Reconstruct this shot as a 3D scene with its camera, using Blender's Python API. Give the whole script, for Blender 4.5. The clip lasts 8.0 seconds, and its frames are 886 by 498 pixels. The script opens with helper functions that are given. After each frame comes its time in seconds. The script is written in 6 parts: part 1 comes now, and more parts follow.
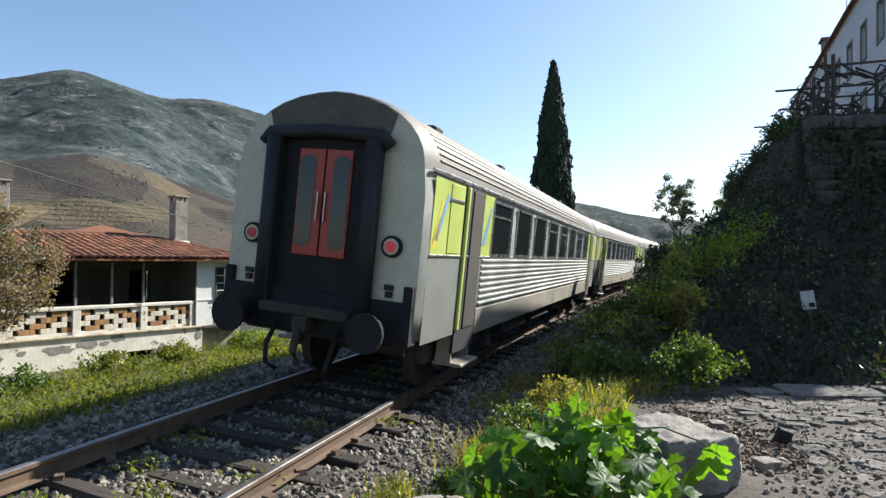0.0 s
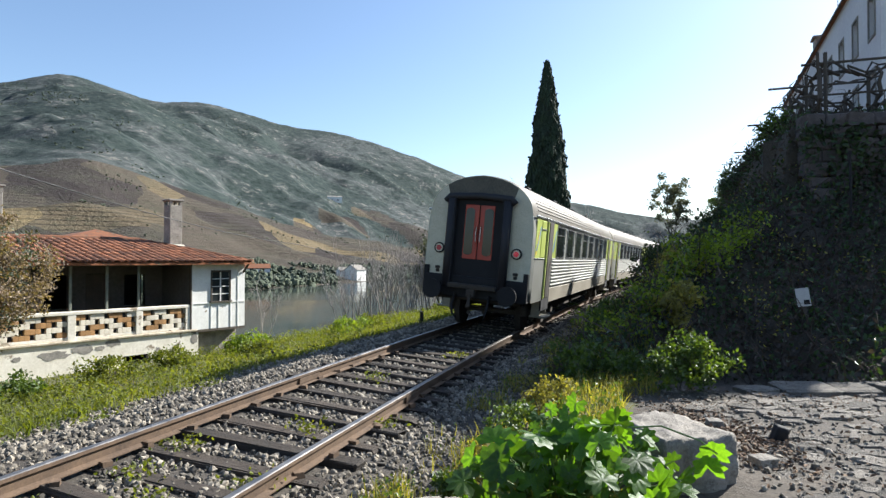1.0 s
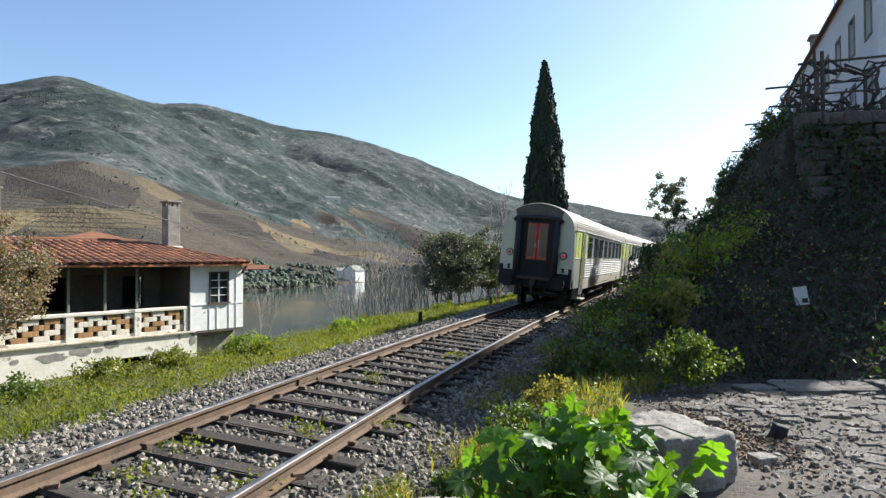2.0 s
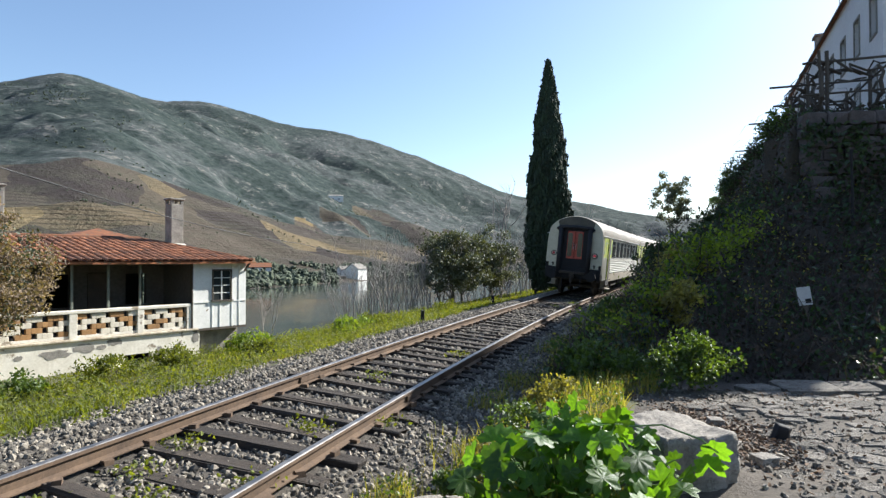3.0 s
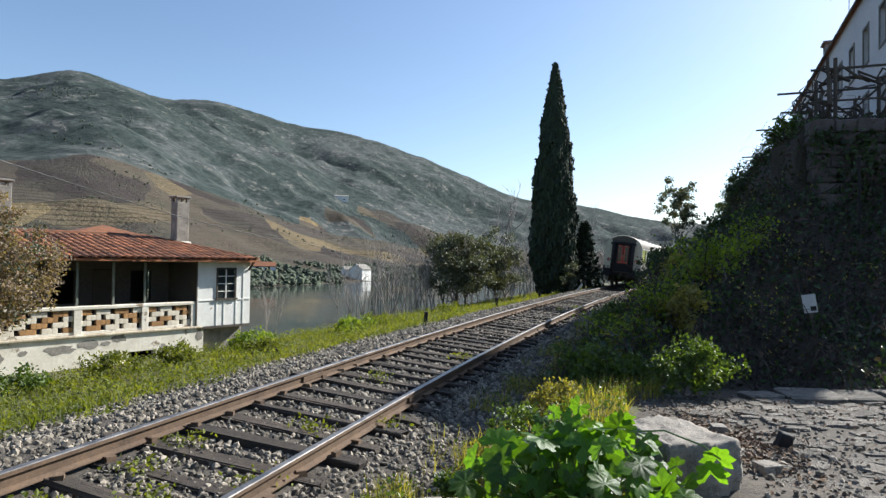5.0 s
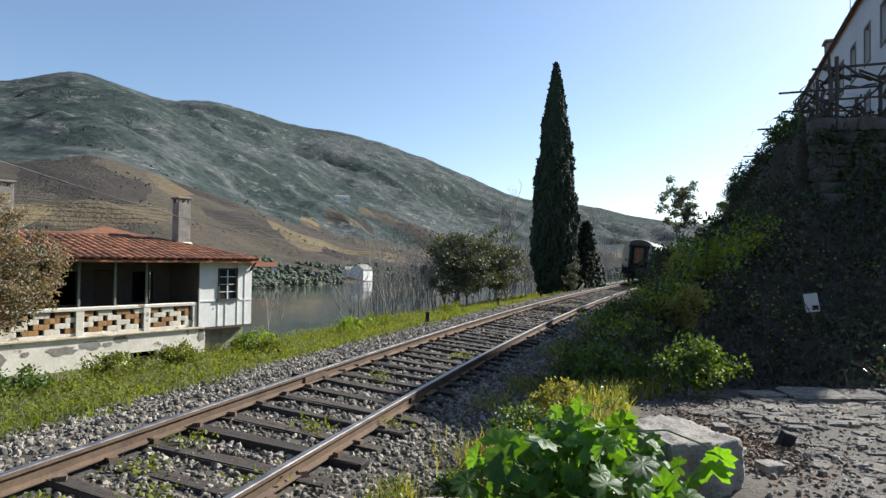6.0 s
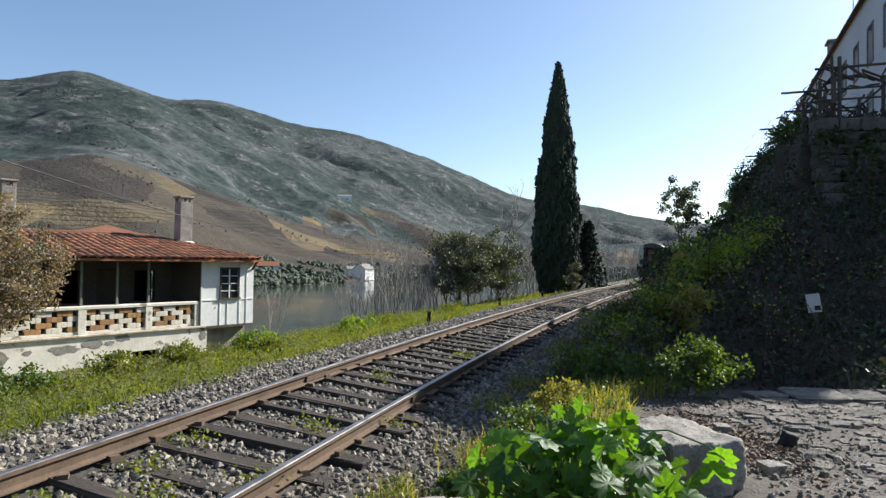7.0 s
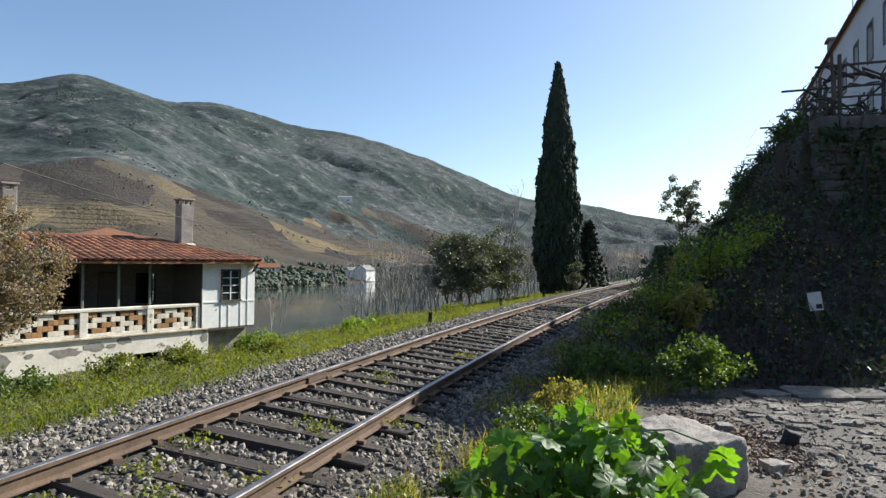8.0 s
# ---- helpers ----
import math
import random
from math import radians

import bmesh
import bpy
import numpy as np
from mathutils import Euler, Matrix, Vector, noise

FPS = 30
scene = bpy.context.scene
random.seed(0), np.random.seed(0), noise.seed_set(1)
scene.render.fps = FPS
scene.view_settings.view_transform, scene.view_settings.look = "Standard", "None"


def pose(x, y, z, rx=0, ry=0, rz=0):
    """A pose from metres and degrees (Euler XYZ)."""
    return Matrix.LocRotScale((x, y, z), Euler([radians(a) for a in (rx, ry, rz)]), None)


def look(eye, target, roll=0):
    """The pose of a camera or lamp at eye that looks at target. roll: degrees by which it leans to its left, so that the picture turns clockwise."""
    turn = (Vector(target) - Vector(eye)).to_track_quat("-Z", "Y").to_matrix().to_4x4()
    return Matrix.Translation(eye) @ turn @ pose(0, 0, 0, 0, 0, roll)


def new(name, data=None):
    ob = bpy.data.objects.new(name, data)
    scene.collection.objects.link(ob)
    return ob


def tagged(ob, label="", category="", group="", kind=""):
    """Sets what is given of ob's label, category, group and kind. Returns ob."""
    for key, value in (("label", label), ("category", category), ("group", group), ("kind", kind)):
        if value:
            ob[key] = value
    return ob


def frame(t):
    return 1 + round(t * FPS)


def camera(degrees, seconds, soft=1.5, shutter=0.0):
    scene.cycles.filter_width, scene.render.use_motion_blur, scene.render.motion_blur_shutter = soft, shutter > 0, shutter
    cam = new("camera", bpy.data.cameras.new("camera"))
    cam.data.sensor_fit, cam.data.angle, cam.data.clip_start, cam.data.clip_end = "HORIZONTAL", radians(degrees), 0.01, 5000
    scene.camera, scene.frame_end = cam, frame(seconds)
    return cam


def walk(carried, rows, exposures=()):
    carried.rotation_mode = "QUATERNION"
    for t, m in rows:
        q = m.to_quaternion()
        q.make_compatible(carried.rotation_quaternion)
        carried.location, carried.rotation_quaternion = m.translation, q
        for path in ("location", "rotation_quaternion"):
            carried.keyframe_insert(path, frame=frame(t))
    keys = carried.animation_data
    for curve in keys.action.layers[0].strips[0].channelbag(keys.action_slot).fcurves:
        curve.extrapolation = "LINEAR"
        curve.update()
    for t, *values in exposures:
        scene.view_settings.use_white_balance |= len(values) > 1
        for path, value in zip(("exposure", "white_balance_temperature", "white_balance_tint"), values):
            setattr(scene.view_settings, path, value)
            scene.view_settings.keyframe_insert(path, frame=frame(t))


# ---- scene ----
cam = camera(72.23, 8.0, soft=1.4)
EYE = (0.0, 0.0, 1.83)


def aim(yaw, pitch, roll):
    """A camera pose at EYE from yaw (to the right), pitch (up) and roll in degrees."""
    a, b = radians(yaw), radians(pitch)
    way = (math.sin(a) * math.cos(b), math.cos(a) * math.cos(b), math.sin(b))
    return look(EYE, [e + 10 * w for e, w in zip(EYE, way)], -roll)


TURNS = (
    (0.0, 0.480, 0.970, -0.578), (0.5, 0.668, 1.043, -0.310), (1.0, 0.872, 1.075, 0.020), (1.5, 1.064, 1.131, 0.291),
    (2.2, 1.000, 1.070, 0.260), (3.0, 0.777, 0.971, 0.037), (3.5, 0.676, 1.078, -0.458), (4.0, 0.564, 1.149, -0.791),
    (4.5, 0.421, 1.136, -0.905), (5.2, 0.330, 1.140, -0.800), (6.0, 0.239, 1.143, -0.680), (6.5, 0.159, 1.101, -0.844),
    (7.0, 0.081, 1.097, -0.795), (7.5, 0.018, 1.168, -0.620), (8.0, 0.000, 1.155, -0.438))
LIGHTER = ((0.0, 1.20), (1.0, 1.34), (3.0, 1.30), (4.5, 1.14), (6.0, 1.04), (8.0, 1.05))
walk(cam, [(t, aim(a, b, c)) for t, a, b, c in TURNS], [(t, e, 6150, 9) for t, e in LIGHTER])

# ---- light ----
SUN_AZ, SUN_EL = 57.5, 35.0
world = bpy.data.worlds.new("daylight")
scene.world = world
world.use_nodes = True
wn = world.node_tree
sky = wn.nodes.new("ShaderNodeTexSky")
sky.sky_type, sky.sun_disc = "NISHITA", False
sky.sun_elevation, sky.sun_rotation = radians(SUN_EL), radians(SUN_AZ)
sky.air_density, sky.dust_density, sky.ozone_density, sky.altitude = 1.0, 0.8, 1.6, 100
wn.nodes["Background"].inputs["Strength"].default_value = 0.080
wn.links.new(sky.outputs[0], wn.nodes["Background"].inputs["Color"])
to_sun = Vector((math.sin(radians(SUN_AZ)) * math.cos(radians(SUN_EL)), math.cos(radians(SUN_AZ)) * math.cos(radians(SUN_EL)), math.sin(radians(SUN_EL))))
sun_data = bpy.data.lights.new("sun", "SUN")
sun_data.energy, sun_data.angle, sun_data.color = 5.0, radians(0.55), (1.0, 0.95, 0.86)
sun = new("sun", sun_data)
sun.matrix_world = look(to_sun * 200, (0, 0, 0))


# ---- materials ----
def ramp(nt, fac, stops):
    r = nt.nodes.new("ShaderNodeValToRGB")
    while len(r.color_ramp.elements) < len(stops):
        r.color_ramp.elements.new(0.5)
    for e, (at, c) in zip(r.color_ramp.elements, stops):
        e.position, e.color = at, (*c, 1)
    nt.links.new(fac, r.inputs[0])
    return r.outputs[0]


def noise_of(nt, scale, detail=6, rough=0.6, coord=None):
    n = nt.nodes.new("ShaderNodeTexNoise")
    n.inputs["Scale"].default_value, n.inputs["Detail"].default_value, n.inputs["Roughness"].default_value = scale, detail, rough
    if coord is not None:
        nt.links.new(coord, n.inputs["Vector"])
    return n.outputs["Fac"]


def mix_of(nt, fac, a, b, blend="MIX"):
    m = nt.nodes.new("ShaderNodeMix")
    m.data_type, m.blend_type = "RGBA", blend
    for key, v in ((0, fac), (6, a), (7, b)):
        if isinstance(v, (int, float)):
            m.inputs[key].default_value = v
        elif isinstance(v, tuple):
            m.inputs[key].default_value = (*v, 1)
        else:
            nt.links.new(v, m.inputs[key])
    return m.outputs[2]


def mat(name, dark, light, scale=6.0, fine=60.0, rough=0.8, metal=0.0, bump=0.3, bump_at=0.01, vary=0.0, island=0.0, through_light=0.0, spots=None):
    """A surface with stains at one scale, grain at a finer one, relief, and some change from piece to piece."""
    m = bpy.data.materials.new(name)
    m.use_nodes = True
    nt = m.node_tree
    bsdf = nt.nodes["Principled BSDF"]
    coord = nt.nodes.new("ShaderNodeTexCoord").outputs["Object"]
    big, small = noise_of(nt, scale, 5, 0.6, coord), noise_of(nt, fine, 4, 0.7, coord)
    both = nt.nodes.new("ShaderNodeMath")
    both.operation = "MULTIPLY_ADD"
    nt.links.new(small, both.inputs[0])
    both.inputs[1].default_value = 0.45
    half = nt.nodes.new("ShaderNodeMath")
    half.operation = "MULTIPLY"
    half.inputs[1].default_value = 0.55
    nt.links.new(big, half.inputs[0])
    nt.links.new(half.outputs[0], both.inputs[2])
    colour = ramp(nt, both.outputs[0], ((0.33, dark), (0.67, light)))
    if spots:
        at, width, paint, size = spots
        colour = mix_of(nt, ramp(nt, noise_of(nt, size, 6, 0.65, coord), ((at, (0, 0, 0)), (at + width, (1, 1, 1)))), colour, paint)
    if vary or island:
        src = nt.nodes.new("ShaderNodeObjectInfo").outputs["Random"] if vary else nt.nodes.new("ShaderNodeNewGeometry").outputs["Random Per Island"]
        k = vary or island
        colour = mix_of(nt, 1.0, colour, ramp(nt, src, ((0.0, (1 - k,) * 3), (1.0, (1 + k * 0.6,) * 3))), "MULTIPLY")
    nt.links.new(colour, bsdf.inputs["Base Color"])
    bsdf.inputs["Metallic"].default_value = metal
    nt.links.new(ramp(nt, big, ((0.3, (max(rough - 0.1, 0.02),) * 3), (0.7, (min(rough + 0.1, 1),) * 3))), bsdf.inputs["Roughness"])
    if bump:
        b = nt.nodes.new("ShaderNodeBump")
        b.inputs["Strength"].default_value, b.inputs["Distance"].default_value = bump, bump_at
        nt.links.new(both.outputs[0], b.inputs["Height"])
        nt.links.new(b.outputs[0], bsdf.inputs["Normal"])
    if through_light:
        t = nt.nodes.new("ShaderNodeBsdfTranslucent")
        warm = mix_of(nt, 1.0, colour, (2.3, 2.15, 0.5), "MULTIPLY")
        nt.links.new(warm, t.inputs["Color"])
        mx = nt.nodes.new("ShaderNodeMixShader")
        mx.inputs[0].default_value = through_light
        nt.links.new(bsdf.outputs[0], mx.inputs[1])
        nt.links.new(t.outputs[0], mx.inputs[2])
        nt.links.new(mx.outputs[0], nt.nodes["Material Output"].inputs["Surface"])
    return m


def glass(name, tint, rough=0.06):
    m = mat(name, tint, tint, rough=rough, bump=0)
    m.node_tree.nodes["Principled BSDF"].inputs["Specular IOR Level"].default_value = 0.35
    return m


def glow(name, colour, strength):
    m = mat(name, colour, colour, rough=0.3, bump=0)
    b = m.node_tree.nodes["Principled BSDF"]
    b.inputs["Emission Color"].default_value, b.inputs["Emission Strength"].default_value = (*colour, 1), strength
    return m


M_RUST = mat("rail_rust", (0.052, 0.033, 0.022), (0.16, 0.105, 0.066), 3, 40, 0.88, 0.1, 0.5, 0.004)
M_RAILTOP = mat("rail_polish", (0.16, 0.145, 0.13), (0.34, 0.32, 0.30), 4, 80, 0.46, 0.9, 0.08, 0.001)


def timber():
    """Weathered sleeper wood: long grain, splits along it and grey dust on top."""
    m = mat("old_timber", (0.014, 0.010, 0.007), (0.066, 0.050, 0.037), 3, 45, 0.92, 0, 0, 0.02, vary=0.5)
    nt = m.node_tree
    bsdf = nt.nodes["Principled BSDF"]
    squeeze = nt.nodes.new("ShaderNodeVectorMath")
    squeeze.operation = "MULTIPLY"
    squeeze.inputs[1].default_value = (0.9, 22.0, 14.0)
    nt.links.new(nt.nodes.new("ShaderNodeTexCoord").outputs["Object"], squeeze.inputs[0])
    grain = noise_of(nt, 2.2, 7, 0.7, squeeze.outputs[0])
    base = bsdf.inputs["Base Color"].links[0].from_socket
    nt.links.new(mix_of(nt, ramp(nt, grain, ((0.36, (1, 1, 1)), (0.46, (0, 0, 0)))), base, (0.007, 0.005, 0.004)), bsdf.inputs["Base Color"])
    b = nt.nodes.new("ShaderNodeBump")
    b.inputs["Strength"].default_value, b.inputs["Distance"].default_value = 1.0, 0.02
    nt.links.new(grain, b.inputs["Height"])
    nt.links.new(b.outputs[0], bsdf.inputs["Normal"])
    return m


M_SLEEPER = timber()
M_BALLAST = mat("ballast_bed", (0.025, 0.020, 0.016), (0.10, 0.085, 0.068), 1.5, 22, 0.95, 0, 1.0, 0.06)
M_STONE = mat("ballast_stone", (0.05, 0.041, 0.031), (0.36, 0.315, 0.25), 5, 30, 0.9, 0, 0.6, 0.012, island=0.7)
M_SOIL = mat("grassy_soil", (0.035, 0.040, 0.014), (0.12, 0.115, 0.045), 0.8, 12, 0.95, 0, 0.8, 0.05)
M_PATH = mat("trodden_path", (0.030, 0.023, 0.017), (0.125, 0.102, 0.078), 1.8, 24, 0.95, 0, 1.0, 0.03)
M_PAVER = mat("path_stone", (0.07, 0.06, 0.05), (0.27, 0.24, 0.20), 5, 34, 0.9, 0, 1.0, 0.03, vary=0.45, spots=(0.55, 0.08, (0.09, 0.075, 0.055), 6.0))
M_BANK = mat("bank_earth", (0.018, 0.016, 0.010), (0.07, 0.055, 0.038), 1.4, 14, 0.95, 0, 1.0, 0.08)
M_WHITEWASH = mat("stained_whitewash", (0.50, 0.45, 0.355), (0.80, 0.755, 0.66), 1.6, 16, 0.9, 0, 0.35, 0.012, spots=(0.60, 0.04, (0.26, 0.21, 0.15), 1.5))
M_WHITEPAINT = mat("white_boards", (0.58, 0.565, 0.52), (0.80, 0.79, 0.75), 2.2, 22, 0.75, 0, 0.25, 0.006, spots=(0.66, 0.05, (0.30, 0.25, 0.19), 2.6))
M_PLASTER = mat("bank_house_plaster", (0.58, 0.56, 0.56), (0.78, 0.76, 0.75), 0.4, 8, 0.9, 0, 0.2, 0.01)
M_TILE = mat("roof_tile", (0.06, 0.021, 0.010), (0.34, 0.125, 0.048), 5, 30, 0.85, 0, 0.5, 0.01, vary=0.6, spots=(0.58, 0.06, (0.12, 0.10, 0.06), 3.5))
M_TERRA = mat("terracotta_block", (0.23, 0.115, 0.042), (0.42, 0.24, 0.10), 3, 25, 0.85, 0, 0.3, 0.006, vary=0.3)
M_CREAM = mat("cream_block", (0.50, 0.44, 0.33), (0.70, 0.64, 0.53), 3, 25, 0.85, 0, 0.3, 0.006, vary=0.18)
M_LEDGE = mat("rain_stained_ledge", (0.20, 0.145, 0.085), (0.70, 0.63, 0.50), 2.2, 12, 0.9, 0, 0.4, 0.012)
M_CEMENT = mat("weathered_cement", (0.10, 0.09, 0.075), (0.34, 0.315, 0.275), 3.5, 26, 0.92, 0, 0.6, 0.012)
M_DARKWOOD = mat("dark_wood", (0.035, 0.028, 0.022), (0.10, 0.08, 0.06), 3, 40, 0.8, 0, 0.4, 0.006)
M_GREENPOST = mat("faded_green_post", (0.09, 0.10, 0.08), (0.22, 0.23, 0.19), 3, 40, 0.7, 0, 0.3, 0.004)
# porch walls: the shade under the roof is put into this dark colour
M_ROOM = mat("porch_shade_wall", (0.05, 0.045, 0.04), (0.13, 0.12, 0.10), 0.8, 10, 0.9, 0, 0.2, 0.01)
M_BARK = mat("bark", (0.06, 0.05, 0.04), (0.20, 0.17, 0.14), 4, 35, 0.95, 0, 0.9, 0.02)
M_GREYTWIG = mat("grey_twig", (0.16, 0.14, 0.13), (0.34, 0.31, 0.28), 2, 20, 0.95, 0, 0.3, 0.01)
M_GRASS = mat("grass_blade", (0.042, 0.070, 0.009), (0.18, 0.195, 0.030), 1.1, 9, 0.65, 0, 0, island=0.55, through_light=0.45)
M_WEED = mat("dry_weed", (0.10, 0.10, 0.030), (0.28, 0.26, 0.085), 1.2, 12, 0.7, 0, 0, island=0.45, through_light=0.4)
M_MALLOW = mat("mallow_leaf", (0.035, 0.095, 0.009), (0.10, 0.20, 0.020), 6, 60, 0.42, 0, 0.5, 0.006, vary=0.45, through_light=0.52)
M_STEM = mat("leaf_stem", (0.10, 0.16, 0.05), (0.2, 0.28, 0.09), 8, 60, 0.5, 0, 0.2, 0.002)
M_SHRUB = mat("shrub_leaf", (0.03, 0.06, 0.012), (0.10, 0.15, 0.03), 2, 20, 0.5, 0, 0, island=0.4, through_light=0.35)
# lighter copy of the shrub leaf, with sunlight put into its colour
M_SHRUBLIT = mat("sunlit_shrub_leaf", (0.06, 0.11, 0.012), (0.18, 0.24, 0.035), 2, 20, 0.5, 0, 0, island=0.45, through_light=0.55)
M_IVY = mat("ivy_leaf", (0.012, 0.03, 0.01), (0.05, 0.09, 0.025), 1.5, 20, 0.45, 0, 0, island=0.4, through_light=0.2)
M_CYPRESS = mat("cypress_spray", (0.012, 0.022, 0.011), (0.035, 0.055, 0.022), 1.2, 14, 0.85, 0, 0, island=0.4)
M_OLIVE = mat("olive_leaf", (0.045, 0.055, 0.034), (0.15, 0.165, 0.11), 1.2, 14, 0.6, 0, 0, island=0.45, through_light=0.14)
M_BLOSSOM = mat("dry_blossom", (0.085, 0.060, 0.042), (0.34, 0.265, 0.20), 2, 20, 0.85, 0, 0, island=0.6, through_light=0.25)
M_FARWOOD = mat("far_foliage", (0.035, 0.050, 0.030), (0.105, 0.12, 0.075), 0.05, 0.8, 0.95, 0, 0, island=0.35)
M_ROCK = mat("pale_granite", (0.10, 0.085, 0.068), (0.37, 0.335, 0.285), 3.5, 42, 0.9, 0, 1.0, 0.03, spots=(0.56, 0.06, (0.12, 0.105, 0.085), 4.0))
M_WALLSTONE = mat("wall_stone", (0.045, 0.038, 0.036), (0.13, 0.11, 0.105), 2, 18, 0.95, 0, 0.9, 0.03, vary=0.3)
# dark brown that stands for shade at the top of the coach end
M_ARCHSHADE = mat("arch_shade_paint", (0.035, 0.030, 0.022), (0.13, 0.115, 0.085), 1.6, 22, 0.7, 0, 0.2, 0.004)
M_BRAMBLE = mat("dry_bramble", (0.024, 0.018, 0.016), (0.095, 0.070, 0.058), 2, 18, 0.9, 0, 0, island=0.45, through_light=0.12)
M_LITTER = mat("fallen_leaf", (0.06, 0.032, 0.017), (0.24, 0.15, 0.085), 4, 30, 0.85, 0, 0, island=0.5)
M_SIGN = mat("white_enamel", (0.36, 0.35, 0.35), (0.5, 0.49, 0.48), 5, 40, 0.5, 0, 0.1, 0.002)
M_BLACK = mat("black_paint", (0.004, 0.004, 0.005), (0.013, 0.012, 0.013), 3, 30, 0.85, 0, 0.2, 0.004)
M_RUBBER = mat("gangway_rubber", (0.007, 0.006, 0.008), (0.022, 0.020, 0.023), 3, 30, 0.7, 0, 0.3, 0.004)
M_UNDER = mat("brake_dust", (0.018, 0.014, 0.011), (0.07, 0.056, 0.042), 3, 30, 0.9, 0.1, 0.3, 0.006)
M_COACHEND = mat("cream_coach_end", (0.36, 0.33, 0.235), (0.60, 0.56, 0.43), 1.8, 26, 0.5, 0, 0.15, 0.003, spots=(0.62, 0.12, (0.24, 0.21, 0.14), 2.2))
M_STEEL = mat("stainless_steel", (0.25, 0.25, 0.225), (0.42, 0.42, 0.385), 1.0, 25, 0.42, 0.4, 0.08, 0.002)
M_ROOFSTEEL = mat("ribbed_roof_steel", (0.08, 0.070, 0.054), (0.19, 0.168, 0.135), 1.2, 20, 0.65, 0.1, 0.15, 0.004)
M_SKIRT = mat("dusty_grey_skirt", (0.17, 0.15, 0.115), (0.31, 0.28, 0.225), 1.0, 20, 0.6, 0.2, 0.1, 0.004)
M_LIME = mat("lime_livery", (0.31, 0.37, 0.075), (0.45, 0.51, 0.14), 1.6, 25, 0.4, 0, 0.05, 0.002)
M_BLUE = mat("blue_swoosh", (0.12, 0.25, 0.45), (0.2, 0.35, 0.55), 2, 25, 0.4, 0, 0.05, 0.002)
M_ORANGE = mat("yellow_swoosh", (0.55, 0.42, 0.06), (0.65, 0.5, 0.1), 2, 25, 0.4, 0, 0.05, 0.002)
M_REDDOOR = mat("red_door_paint", (0.26, 0.024, 0.012), (0.40, 0.045, 0.018), 2, 30, 0.45, 0, 0.05, 0.003)
M_COACHGLASS = glass("coach_glass", (0.012, 0.014, 0.015))
M_WINGLASS = glass("house_glass", (0.03, 0.035, 0.035), 0.1)
M_REDLAMP = glow("red_lamp_lens", (0.32, 0.02, 0.03), 0.04)
M_REDLIT = glow("lit_red_lamp", (0.42, 0.015, 0.03), 0.14)
M_CHROME = mat("bright_metal", (0.32, 0.32, 0.31), (0.5, 0.5, 0.49), 5, 50, 0.3, 0.9, 0, 0.001)
M_CABLE = mat("cable_black", (0.02, 0.02, 0.02), (0.04, 0.04, 0.04), 5, 50, 0.6, 0, 0, 0.001)


def math_of(nt, op, a, b=0.0, c=0.0):
    n = nt.nodes.new("ShaderNodeMath")
    n.operation = op
    for k, v in enumerate((a, b, c)):
        if isinstance(v, (int, float)):
            n.inputs[k].default_value = v
        else:
            nt.links.new(v, n.inputs[k])
    return n.outputs[0]


def hill_base(name):
    m = bpy.data.materials.new(name)
    m.use_nodes = True
    nt = m.node_tree
    bsdf = nt.nodes["Principled BSDF"]
    bsdf.inputs["Roughness"].default_value = 1.0
    bsdf.inputs["Specular IOR Level"].default_value = 0.1
    return m, nt, bsdf, nt.nodes.new("ShaderNodeNewGeometry").outputs["Position"]


